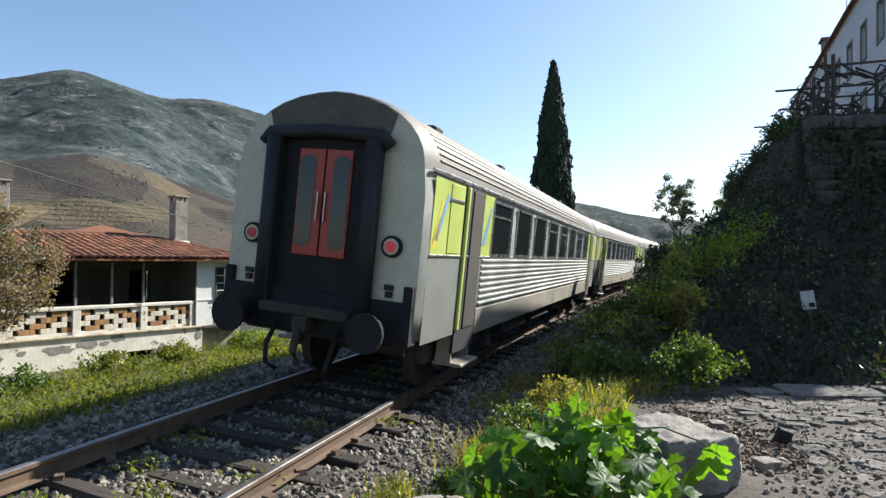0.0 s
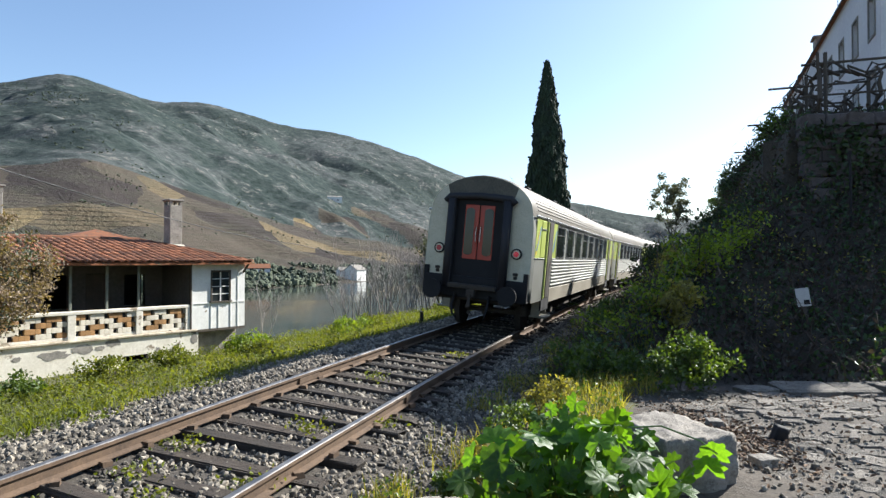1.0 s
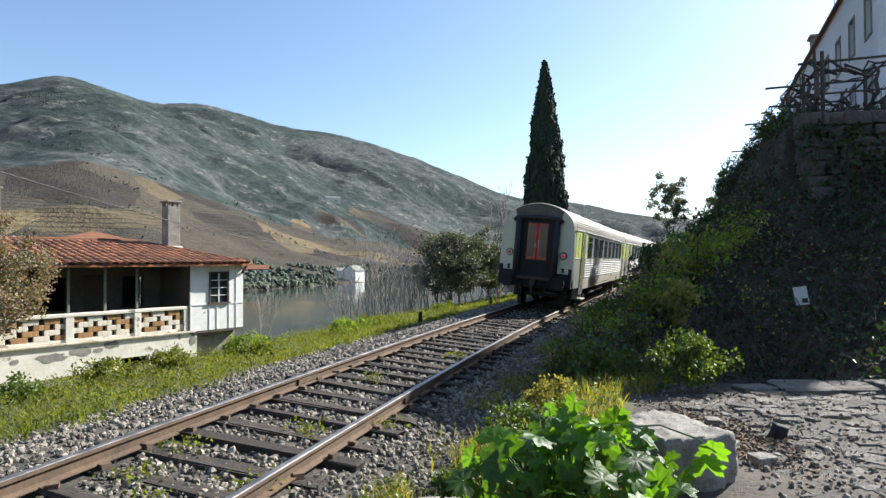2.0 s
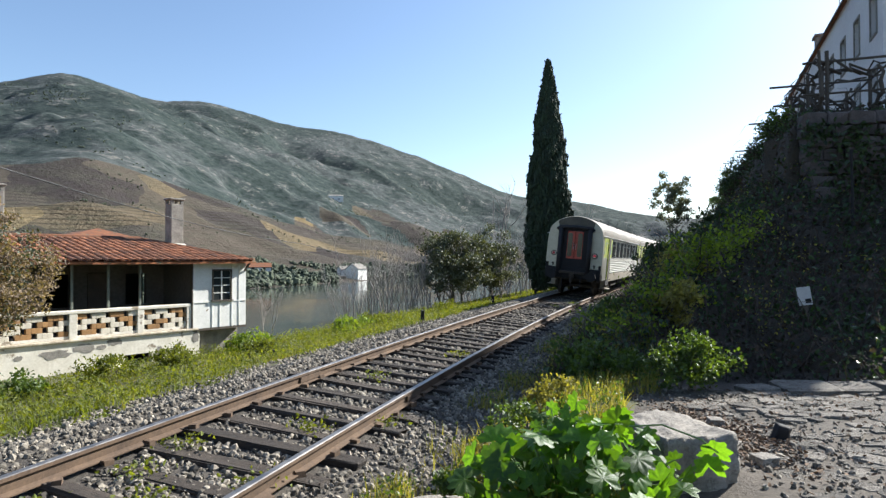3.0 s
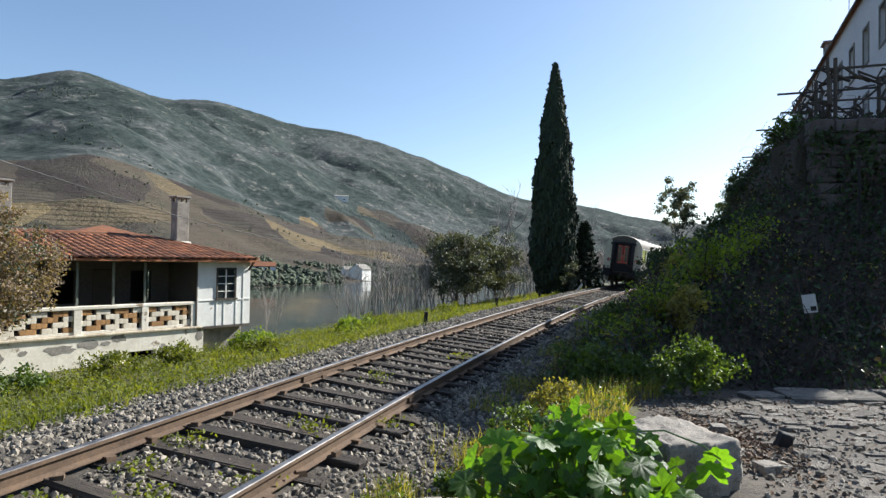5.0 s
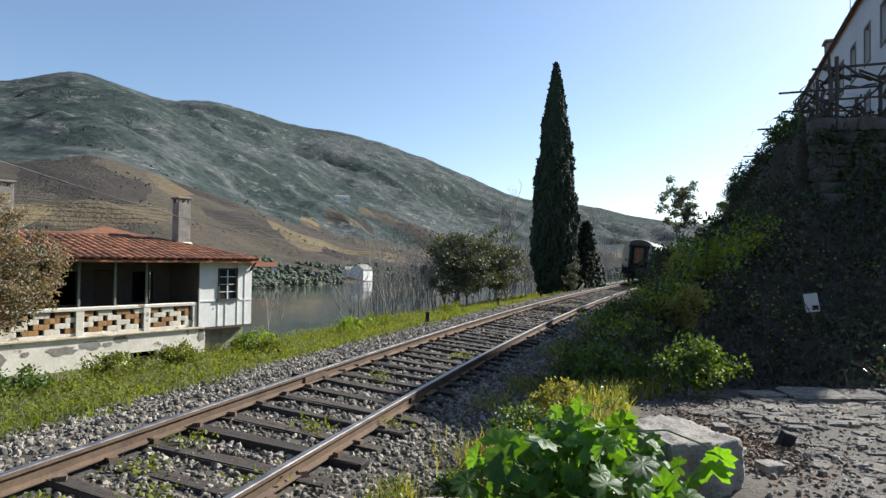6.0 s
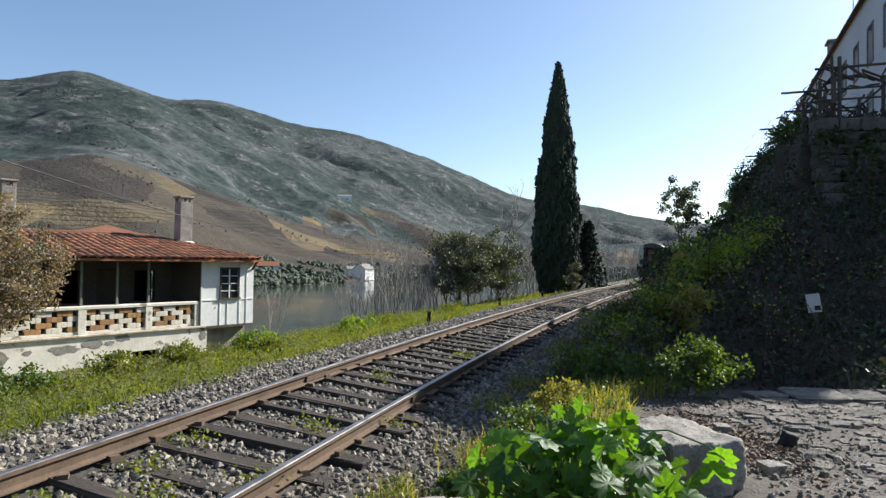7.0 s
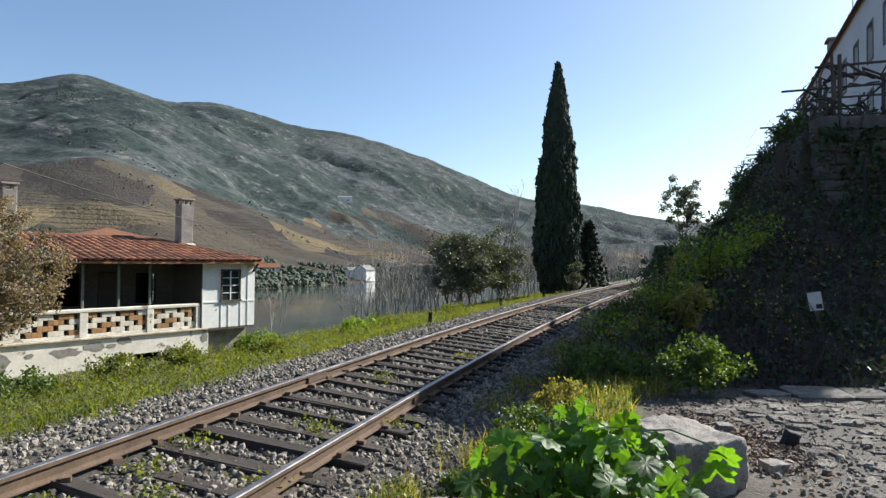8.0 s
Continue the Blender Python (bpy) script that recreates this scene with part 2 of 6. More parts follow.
def vineyard_material():
    """Winter vineyards: plots of different earth and dry growth, crossed by fine terrace lines."""
    m, nt, bsdf, pos = hill_base("vineyard_slope")
    sep = nt.nodes.new("ShaderNodeSeparateXYZ")
    nt.links.new(pos, sep.inputs[0])
    mid, fine = noise_of(nt, 0.03, 6, 0.65, pos), noise_of(nt, 0.3, 5, 0.7, pos)
    bent = nt.nodes.new("ShaderNodeVectorMath")
    bent.operation = "MULTIPLY_ADD"
    wob = nt.nodes.new("ShaderNodeTexNoise")
    wob.inputs["Scale"].default_value = 0.012
    nt.links.new(pos, wob.inputs["Vector"])
    nt.links.new(wob.outputs["Color"], bent.inputs[0])
    bent.inputs[1].default_value = (70, 70, 40)
    nt.links.new(pos, bent.inputs[2])
    plots = nt.nodes.new("ShaderNodeTexVoronoi")
    plots.inputs["Scale"].default_value = 0.017
    nt.links.new(bent.outputs[0], plots.inputs["Vector"])
    pick = nt.nodes.new("ShaderNodeSeparateColor")
    nt.links.new(plots.outputs["Color"], pick.inputs[0])
    earth = ramp(nt, pick.outputs[0], ((0.0, (0.040, 0.033, 0.032)), (0.30, (0.056, 0.047, 0.043)), (0.60, (0.073, 0.061, 0.051)), (0.86, (0.092, 0.075, 0.055)), (0.95, (0.20, 0.15, 0.08))))
    earth = mix_of(nt, ramp(nt, mid, ((0.45, (0, 0, 0)), (0.68, (0.6,) * 3))), earth, (0.075, 0.072, 0.050))
    earth = mix_of(nt, ramp(nt, fine, ((0.54, (0, 0, 0)), (0.68, (0.7,) * 3))), earth, (0.045, 0.05, 0.03))
    lines = math_of(nt, "FRACT", math_of(nt, "MULTIPLY_ADD", sep.outputs[2], 0.40, math_of(nt, "MULTIPLY", mid, 1.8)))
    strong = math_of(nt, "MULTIPLY", pick.outputs[1], 0.7)
    lines = math_of(nt, "MULTIPLY", math_of(nt, "LESS_THAN", lines, 0.28), strong)
    colour = mix_of(nt, lines, earth, (0.03, 0.026, 0.018))
    nt.links.new(colour, bsdf.inputs["Base Color"])
    b = nt.nodes.new("ShaderNodeBump")
    b.inputs["Strength"].default_value, b.inputs["Distance"].default_value = 0.8, 3.0
    nt.links.new(fine, b.inputs["Height"])
    nt.links.new(b.outputs[0], bsdf.inputs["Normal"])
    return m


def scrub_material():
    """Mountain scrub: dark woods, grey heath and bare pale rock, some blue haze put into the colours."""
    m, nt, bsdf, pos = hill_base("hazy_mountain_scrub")
    big, mid, fine = noise_of(nt, 0.0055, 6, 0.6, pos), noise_of(nt, 0.022, 7, 0.7, pos), noise_of(nt, 0.13, 6, 0.75, pos)
    # heath and wood lean to blue, a tint that stands for distance haze
    heath = ramp(nt, fine, ((0.36, (0.036, 0.044, 0.043)), (0.52, (0.070, 0.079, 0.077)), (0.68, (0.125, 0.126, 0.119))))
    wood = ramp(nt, fine, ((0.36, (0.014, 0.023, 0.022)), (0.64, (0.052, 0.066, 0.060))))
    where = math_of(nt, "ADD", math_of(nt, "MULTIPLY", big, 0.55), math_of(nt, "MULTIPLY", mid, 0.45))
    colour = mix_of(nt, ramp(nt, where, ((0.48, (1, 1, 1)), (0.55, (0.10,) * 3))), heath, wood)
    rock = math_of(nt, "MULTIPLY", math_of(nt, "GREATER_THAN", mid, 0.57), math_of(nt, "GREATER_THAN", fine, 0.54))
    colour = mix_of(nt, math_of(nt, "MULTIPLY", rock, 0.3), colour, (0.30, 0.265, 0.22))
    nt.links.new(colour, bsdf.inputs["Base Color"])
    b = nt.nodes.new("ShaderNodeBump")
    b.inputs["Strength"].default_value, b.inputs["Distance"].default_value = 0.6, 3.5
    nt.links.new(fine, b.inputs["Height"])
    nt.links.new(b.outputs[0], bsdf.inputs["Normal"])
    return m


def water_material():
    m = mat("river_water", (0.035, 0.045, 0.040), (0.055, 0.065, 0.055), 0.05, 0.4, 0.06, 0, 0)
    nt = m.node_tree
    b = nt.nodes.new("ShaderNodeBump")
    b.inputs["Strength"].default_value, b.inputs["Distance"].default_value = 0.06, 0.05
    nt.links.new(noise_of(nt, 1.2, 4, 0.6, nt.nodes.new("ShaderNodeTexCoord").outputs["Object"]), b.inputs["Height"])
    nt.links.new(b.outputs[0], nt.nodes["Principled BSDF"].inputs["Normal"])
    nt.nodes["Principled BSDF"].inputs["Roughness"].default_value = 0.06
    return m


M_VINES, M_SCRUB, M_WATER = vineyard_material(), scrub_material(), water_material()


# ---- building helpers ----
class Geo:
    """Vertices and faces of one part."""

    def __init__(self):
        self.v, self.f, self.m = [], [], []

    def add(self, verts, faces, slot=0):
        k = len(self.v)
        self.v += [tuple(p) for p in verts]
        self.f += [tuple(i + k for i in q) for q in faces]
        self.m += [slot] * len(faces)
        return self

    def box(self, x0, y0, z0, x1, y1, z1, cut=0.0, slot=0):
        """A box, its upright and upper edges cut by a small bevel."""
        c = min(cut, (x1 - x0) / 3, (y1 - y0) / 3, (z1 - z0) / 3)
        if c <= 0:
            v = [(x, y, z) for z in (z0, z1) for x, y in ((x0, y0), (x1, y0), (x1, y1), (x0, y1))]
            return self.add(v, [(3, 2, 1, 0), (4, 5, 6, 7), (0, 1, 5, 4), (1, 2, 6, 5), (2, 3, 7, 6), (3, 0, 4, 7)], slot)
        ring = lambda d, z: [(x0 + d + c, y0 + d, z), (x1 - d - c, y0 + d, z), (x1 - d, y0 + d + c, z), (x1 - d, y1 - d - c, z), (x1 - d - c, y1 - d, z), (x0 + d + c, y1 - d, z), (x0 + d, y1 - d - c, z), (x0 + d, y0 + d + c, z)]
        v = ring(c, z0) + ring(0, z0 + c) + ring(0, z1 - c) + ring(c, z1)
        f = [tuple(range(7, -1, -1)), tuple(range(24, 32))]
        f += [(a * 8 + i, a * 8 + (i + 1) % 8, a * 8 + 8 + (i + 1) % 8, a * 8 + 8 + i) for a in range(3) for i in range(8)]
        return self.add(v, f, slot)

    def loft(self, rings, closed=True, caps=True, slot=0):
        n = len(rings[0])
        f = []
        for a in range(len(rings) - 1):
            for i in range(n if closed else n - 1):
                j = (i + 1) % n
                f.append((a * n + i, a * n + j, a * n + n + j, a * n + n + i))
        if caps and closed:
            f += [tuple(range(n - 1, -1, -1)), tuple((len(rings) - 1) * n + i for i in range(n))]
        return self.add([p for r in rings for p in r], f, slot)

    def tube(self, pts, radii, sides=6, slot=0):
        pts = [Vector(p) for p in pts]
        rings = []
        for i, p in enumerate(pts):
            d = (pts[min(i + 1, len(pts) - 1)] - pts[max(i - 1, 0)]).normalized()
            a = d.orthogonal().normalized() if abs(d.z) > 0.9 else d.cross(Vector((0, 0, 1))).normalized()
            b = d.cross(a)
            r = radii[i] if isinstance(radii, (list, tuple)) else radii
            rings.append([p + a * (r * math.cos(2 * math.pi * k / sides)) + b * (r * math.sin(2 * math.pi * k / sides)) for k in range(sides)])
        return self.loft(rings, True, True, slot)

    def disc(self, c, axis, r, depth, sides=16, slot=0):
        c, axis = Vector(c), Vector(axis).normalized()
        return self.tube([c, c + axis * depth], r, sides, slot)

    def prism(self, outline, axis, a, b, slot=0):
        """Extrude a 2D outline along an axis ('x', 'y' or 'z') from a to b."""
        put = {"x": lambda p, q: (q, p[0], p[1]), "y": lambda p, q: (p[0], q, p[1]), "z": lambda p, q: (p[0], p[1], q)}[axis]
        return self.loft([[put(p, a) for p in outline], [put(p, b) for p in outline]], True, True, slot)


def fix_normals(me):
    bm = bmesh.new()
    bm.from_mesh(me)
    bmesh.ops.recalc_face_normals(bm, faces=bm.faces)
    bm.to_mesh(me)
    bm.free()


def mesh_of(name, geo, materials, smooth=False, fix=True):
    me = bpy.data.meshes.new(name)
    me.from_pydata(geo.v, [], geo.f)
    for m in (materials if isinstance(materials, (list, tuple)) else [materials]):
        me.materials.append(m)
    if any(geo.m):
        me.polygons.foreach_set("material_index", geo.m)
    if fix:
        fix_normals(me)
    if smooth:
        me.polygons.foreach_set("use_smooth", [True] * len(me.polygons))
    return me


def part(name, geo, material, parent=None, label="", smooth=False, at=None):
    """One mesh object, under a thing or a part."""
    ob = new(name, geo if isinstance(geo, bpy.types.Mesh) else mesh_of(name, geo, material, smooth))
    if parent is not None:
        ob.parent = parent
    if at is not None:
        ob.matrix_basis = at
    return tagged(ob, label)


def thing(name, m, label, category, group="", kind=""):
    e = new(name)
    e.empty_display_size = 0.2
    e.matrix_basis = m
    return tagged(e, label, category, group, kind)


def np_mesh(name, V, F, materials, slots=None, smooth=False):
    """A mesh from arrays; F has one row of three or four indices a face."""
    me = bpy.data.meshes.new(name)
    n, k = F.shape
    me.vertices.add(len(V))
    me.vertices.foreach_set("co", np.ascontiguousarray(V, np.float32).ravel())
    me.loops.add(n * k)
    me.loops.foreach_set("vertex_index", np.ascontiguousarray(F, np.int32).ravel())
    me.polygons.add(n)
    me.polygons.foreach_set("loop_start", np.arange(0, n * k, k, dtype=np.int32))
    for m in materials:
        me.materials.append(m)
    if slots is not None:
        me.polygons.foreach_set("material_index", slots.astype(np.int32))
    me.polygons.foreach_set("use_smooth", np.full(n, smooth))
    me.update(calc_edges=True)
    me.validate()
    return me


RNG = np.random.default_rng(7)


def turns(n, upright=0.0):
    """n random rotations; upright 1 turns about z alone."""
    q = RNG.normal(size=(n, 4))
    q[:, 1:3] *= 1 - upright
    q /= np.linalg.norm(q, axis=1)[:, None]
    w, x, y, z = q.T
    return np.stack([np.stack([1 - 2 * (y * y + z * z), 2 * (x * y - z * w), 2 * (x * z + y * w)], -1),
                     np.stack([2 * (x * y + z * w), 1 - 2 * (x * x + z * z), 2 * (y * z - x * w)], -1),
                     np.stack([2 * (x * z - y * w), 2 * (y * z + x * w), 1 - 2 * (x * x + y * y)], -1)], 1)


def strewn(template, faces, places, sizes, upright=0.0, jitter=0.0):
    """Many copies of a small shape as arrays."""
    T, Fc = np.asarray(template, float), np.asarray(faces)
    n = len(places)
    S = np.asarray(sizes, float)
    S = S[:, None] * np.ones(3) if S.ndim == 1 else S
    V = T[None] * S[:, None, :]
    if jitter:
        V = V * (1 + RNG.uniform(-jitter, jitter, V.shape))
    V = np.einsum("nij,nkj->nki", turns(n, upright), V) + np.asarray(places)[:, None, :]
    F = Fc[None] + (np.arange(n) * len(T))[:, None, None]
    return V.reshape(-1, 3), F.reshape(-1, Fc.shape[1])


g_ = (1 + 5 ** 0.5) / 2
ICO_V = np.array([(-1, g_, 0), (1, g_, 0), (-1, -g_, 0), (1, -g_, 0), (0, -1, g_), (0, 1, g_), (0, -1, -g_), (0, 1, -g_), (g_, 0, -1), (g_, 0, 1), (-g_, 0, -1), (-g_, 0, 1)]) / 1.9
ICO_F = np.array([(0, 11, 5), (0, 5, 1), (0, 1, 7), (0, 7, 10), (0, 10, 11), (1, 5, 9), (5, 11, 4), (11, 10, 2), (10, 7, 6), (7, 1, 8), (3, 9, 4), (3, 4, 2), (3, 2, 6), (3, 6, 8), (3, 8, 9), (4, 9, 5), (2, 4, 11), (6, 2, 10), (8, 6, 7), (9, 8, 1)])
CUBE_V = np.array([(x, y, z) for z in (-0.5, 0.5) for x, y in ((-0.5, -0.5), (0.5, -0.5), (0.5, 0.5), (-0.5, 0.5))])
CUBE_F = np.array([(3, 2, 1, 0), (4, 5, 6, 7), (0, 1, 5, 4), (1, 2, 6, 5), (2, 3, 7, 6), (3, 0, 4, 7)])
# a leaf folded along its middle, one unit long
LEAF_V = np.array([(0, 0, 0), (0.28, 0.35, 0.10), (0.24, 0.72, 0.08), (0, 1, -0.05), (-0.24, 0.72, 0.08), (-0.28, 0.35, 0.10), (0, 0.45, 0.0)])
LEAF_F = np.array([(0, 1, 6), (1, 2, 6), (2, 3, 6), (3, 4, 6), (4, 5, 6), (5, 0, 6)])
BLADE_V = np.array([(-0.035, 0, 0), (0.035, 0, 0), (0.02, 0.12, 0.6), (-0.02, 0.12, 0.6), (0.0, 0.35, 1.0)])
BLADE_F = np.array([(0, 1, 2), (0, 2, 3), (3, 2, 4)])

# ---- the line of the track ----
HEAD0, BEND, BEND2, CANT, GAUGE = 0.28879, 0.00453, -0.00007, 0.0942, 1.74
ss_ = np.linspace(-60, 260, 3201)
th_ = HEAD0 + BEND * ss_ + 0.5 * BEND2 * ss_ ** 2
th_ = np.where(ss_ > 85, HEAD0 + BEND * 85 + 0.5 * BEND2 * 85 ** 2, th_)
th_ = np.where(ss_ < -20, HEAD0 - BEND * 20 + 0.5 * BEND2 * 400, th_)
tx_ = np.concatenate([[0], np.cumsum(np.sin((th_[1:] + th_[:-1]) / 2) * 0.1)])
ty_ = np.concatenate([[0], np.cumsum(np.cos((th_[1:] + th_[:-1]) / 2) * 0.1)])
i0_ = 600
tx_, ty_ = tx_ - tx_[i0_] - 3.746, ty_ - ty_[i0_] + 1.113


def rail_point(s, u=0.0, v=0.0):
    """The place s metres along the line, u to its right and v above the rails, in the canted plane."""
    x, y, th = (float(np.interp(s, ss_, a)) for a in (tx_, ty_, th_))
    du, dv = u * math.cos(CANT) + v * math.sin(CANT), -u * math.sin(CANT) + v * math.cos(CANT)
    return Vector((x + du * math.cos(th), y - du * math.sin(th), dv))


def rail_axes(s):
    """A pose on the line: x to the right, y along it, z up, leaning with the cant."""
    th = float(np.interp(s, ss_, th_))
    return Matrix.Translation(rail_point(s)) @ pose(0, 0, 0, 0, 0, -math.degrees(th)) @ Matrix.Rotation(CANT, 4, "Y")


def along_across(x, y):
    """For arrays of places: metres along the line and to its right."""
    x, y = np.asarray(x, float).ravel(), np.asarray(y, float).ravel()
    c = slice(None, None, 10)
    best = np.zeros(len(x), int)
    for k in range(0, len(x), 20000):
        d = (x[k:k + 20000, None] - tx_[c][None]) ** 2 + (y[k:k + 20000, None] - ty_[c][None]) ** 2
        best[k:k + 20000] = np.argmin(d, 1) * 10
    th = th_[best]
    dx, dy = x - tx_[best], y - ty_[best]
    return ss_[best] + dx * np.sin(th) + dy * np.cos(th), dx * np.cos(th) - dy * np.sin(th)


def step(a, b, x):
    t = np.clip((x - a) / (b - a), 0, 1)
    return t * t * (3 - 2 * t)


def ripple(x, y, size, seed=0):
    """Cheap smooth unevenness, about -1 to 1."""
    a = np.sin(x / size * 1.7 + seed) * np.cos(y / size * 1.3 + 2.1 * seed)
    b = np.sin((x + 0.6 * y) / size * 3.1 + 1.3 * seed) * np.cos((y - 0.5 * x) / size * 2.7 + seed)
    return 0.6 * a + 0.4 * b


WATER_Z = -8.0

# ---- ground, river and hills: one sheet ----
CREST_AZ = np.array([-60, -50, -36.3, -31.6, -28.7, -24.4, -21.7, -18.9, -16.4, -12.9, -9.3, -5.6, -1.35, 2.9, 6.1, 8.8, 12.4, 15.4, 17.8, 20, 30, 60])
CREST_EL = np.array([10, 12, 13.0, 14.8, 14.3, 13.2, 13.75, 13.4, 12.75, 12.0, 11.8, 10.9, 9.55, 7.85, 6.4, 5.6, 5.4, 4.9, 4.2, 3.8, 3.0, 2.0])
MID_AZ = np.array([-60, -36, -31, -26.5, -24.1, -20.8, -17.9, -15.6, -12.8, -10.5, -5.9, -2.3, 3, 8, 20, 60])
MID_EL = np.array([11, 11.8, 13.2, 13.6, 12.4, 11.0, 10.4, 9.4, 8.3, 7.0, 5.5, 4.3, 2.6, 1.9, 1.6, 1.2])
SPUR_AZ = np.array([-60, -36.2, -31.5, -27.4, -23, -17.3, -11.8, -4.5, 0, 8, 20, 60])
SPUR_EL = np.array([6, 7.1, 8.4, 7.9, 6.3, 4.6, 2.7, 1.3, 0.9, 0.9, 0.9, 0.9])


def terrace_height(s, u, x, y):
    """The bank beside the line: how far inside its upper edge a place lies."""
    return np.minimum(u - 7.3 - 0.25 * ripple(x, y, 3.0, 1), (y - 13.6) - 0.3 * ripple(x, y, 2.0, 2) + 0.15 * (x - 9))


def near_height(x, y):
    s, u = along_across(x, y)
    bed = -0.226 - CANT * np.clip(u, -1.7, 1.7)
    left = -0.05 - 0.42 * step(-1.7, -3.3, u) - 0.55 * step(-3.2, -7.0, u) - 0.42 * step(-7, -10.5, u)
    left = left + 0.06 * ripple(x, y, 1.4) * step(-3.2, -4.5, u)
    edge = np.where(s < 19, -26.0, -26.0 + 17.0 * step(18.5, 21.0, s))
    left = left - 8.6 * step(0, -16, u - edge)
    right = -0.36 + 0.0 * u
    pathish = step(2.3, 3.6, u) * step(12, 6, s)
    right = right + pathish * (0.60 + 0.03 * ripple(x, y, 0.7))
    right = right + 0.35 * step(2.2, 4.5, u) * (1 - pathish) + 0.05 * ripple(x, y, 0.9, 3) * step(2, 3, u)
    z = np.where(u < -1.7, left, np.where(u < 1.7, bed, np.where(u < 2.2, bed + (right - bed) * step(1.7, 2.2, u), right)))
    d = -terrace_height(s, u, x, y)
    top = 4.9 + 0.12 * np.clip(-d, 0, 60)
    side = np.where(u - 7.3 < (y - 13.6), 4.4, 5.8)
    rise = np.where(d <= 0, 1.0, np.where(d < 0.35, 1 - 0.30 * step(0, 0.35, d), 0.70 * np.clip(1 - (d - 0.35) / (side - 0.35), 0, 1) ** 1.15))
    rise = rise * step(2.0, 3.2, u)
    z = z + (top - np.clip(z, -0.4, 0.4)) * rise + 0.25 * ripple(x, y, 1.3, 5) * np.clip(rise * (1 - rise) * 4, 0, 1)
    return z, s, u


def gullies(x, y, size, seed):
    """Ridged relief: sharp backs with rounded gullies between them, 0 to 1."""
    wx, wy = x + size * 0.5 * ripple(x, y, size * 1.4, seed + 2), y + size * 0.5 * ripple(x, y, size * 1.1, seed + 5)
    return 1 - np.abs(ripple(wx, wy, size, seed))


def far_height(az, r, shore):
    """Across the river: a spur with vineyards, a wooded ridge above it, and the long mountain behind."""
    r_spur, r_mid, r_crest = shore + 330, 950.0, 1650.0
    soft = lambda A, E, w: sum(np.interp(az + k * w, A, E) for k in (-2, -1, 0, 1, 2)) / 5
    e0 = np.degrees(np.arctan2(WATER_Z - 1.83 - 0.3, shore))
    e1, e2 = soft(SPUR_AZ, SPUR_EL, 1.2), soft(CREST_AZ, CREST_EL, 0.7)
    em = np.minimum(soft(MID_AZ, MID_EL, 0.8), e2 - 0.25)
    a = np.clip((r - shore) / (r_spur - shore), 0, 1)
    b = np.clip((r - r_spur) / np.maximum(r_mid - r_spur, 1), 0, 1)
    c = np.clip((r - r_mid) / (r_crest - r_mid), 0, 1)
    el = e0 + (e1 - e0) * a ** 0.75
    em = np.maximum(em, e1 - 0.3)
    el = np.where(r > r_spur, e1 - 0.9 * step(0, 0.15, b) + (em - e1 + 0.9) * b ** 0.85, el)
    el = np.where((r > r_mid) & (r > r_spur), em - 2.4 * step(0, 0.15, c) + (e2 - em + 2.4) * c ** 0.8, el)
    x, y = r * np.sin(np.radians(az)), r * np.cos(np.radians(az))
    far = np.clip((r - shore - 30) / 150, 0, 1)
    rim = np.clip(np.abs(r - r_spur) / 120, 0.25, 1) * np.clip(np.abs(r - r_mid) / 150, 0.35, 1) * np.clip((r_crest - r) / 260, 0.12, 1)
    z = 1.83 + np.tan(np.radians(el)) * r
    z = z + far * rim * (np.clip((r - 420) / 300, 0.25, 1) * (40 * (gullies(x, y, 170, 1) - 0.75) + 9 * (gullies(x, y, 62, 4) - 0.75)) + 5 * ripple(x, y, 34, 3))
    z = z + np.clip((r - 650) / 300, 0, 1) * (1.2 * ripple(x, y, 17, 6) + 0.6 * ripple(x, y, 9, 8))
    return np.where(r > r_crest, z - (r - r_crest) * 0.35, z)


def ground_height(x, y):
    x, y = np.asarray(x, float), np.asarray(y, float)
    shape = x.shape
    x, y = x.ravel(), y.ravel()
    r, az = np.hypot(x, y), np.degrees(np.arctan2(x, y))
    z, s, u = near_height(x, y)
    side = np.cos(np.radians(np.clip(az, -68.5, 20) + 68.5))
    shore = np.clip(132 / np.maximum(side, 0.02), 100, 420)
    over = (az > -120) & (az < 40) & (r > shore) & ((u < -60) | (r > 300))
    z = np.where(over, far_height(az, r, shore), z)
    z = np.where((~over) & (u > 30), np.minimum(z + 0.1 * (u - 30), 160), z)
    return z.reshape(shape), s.reshape(shape), u.reshape(shape), over.reshape(shape)


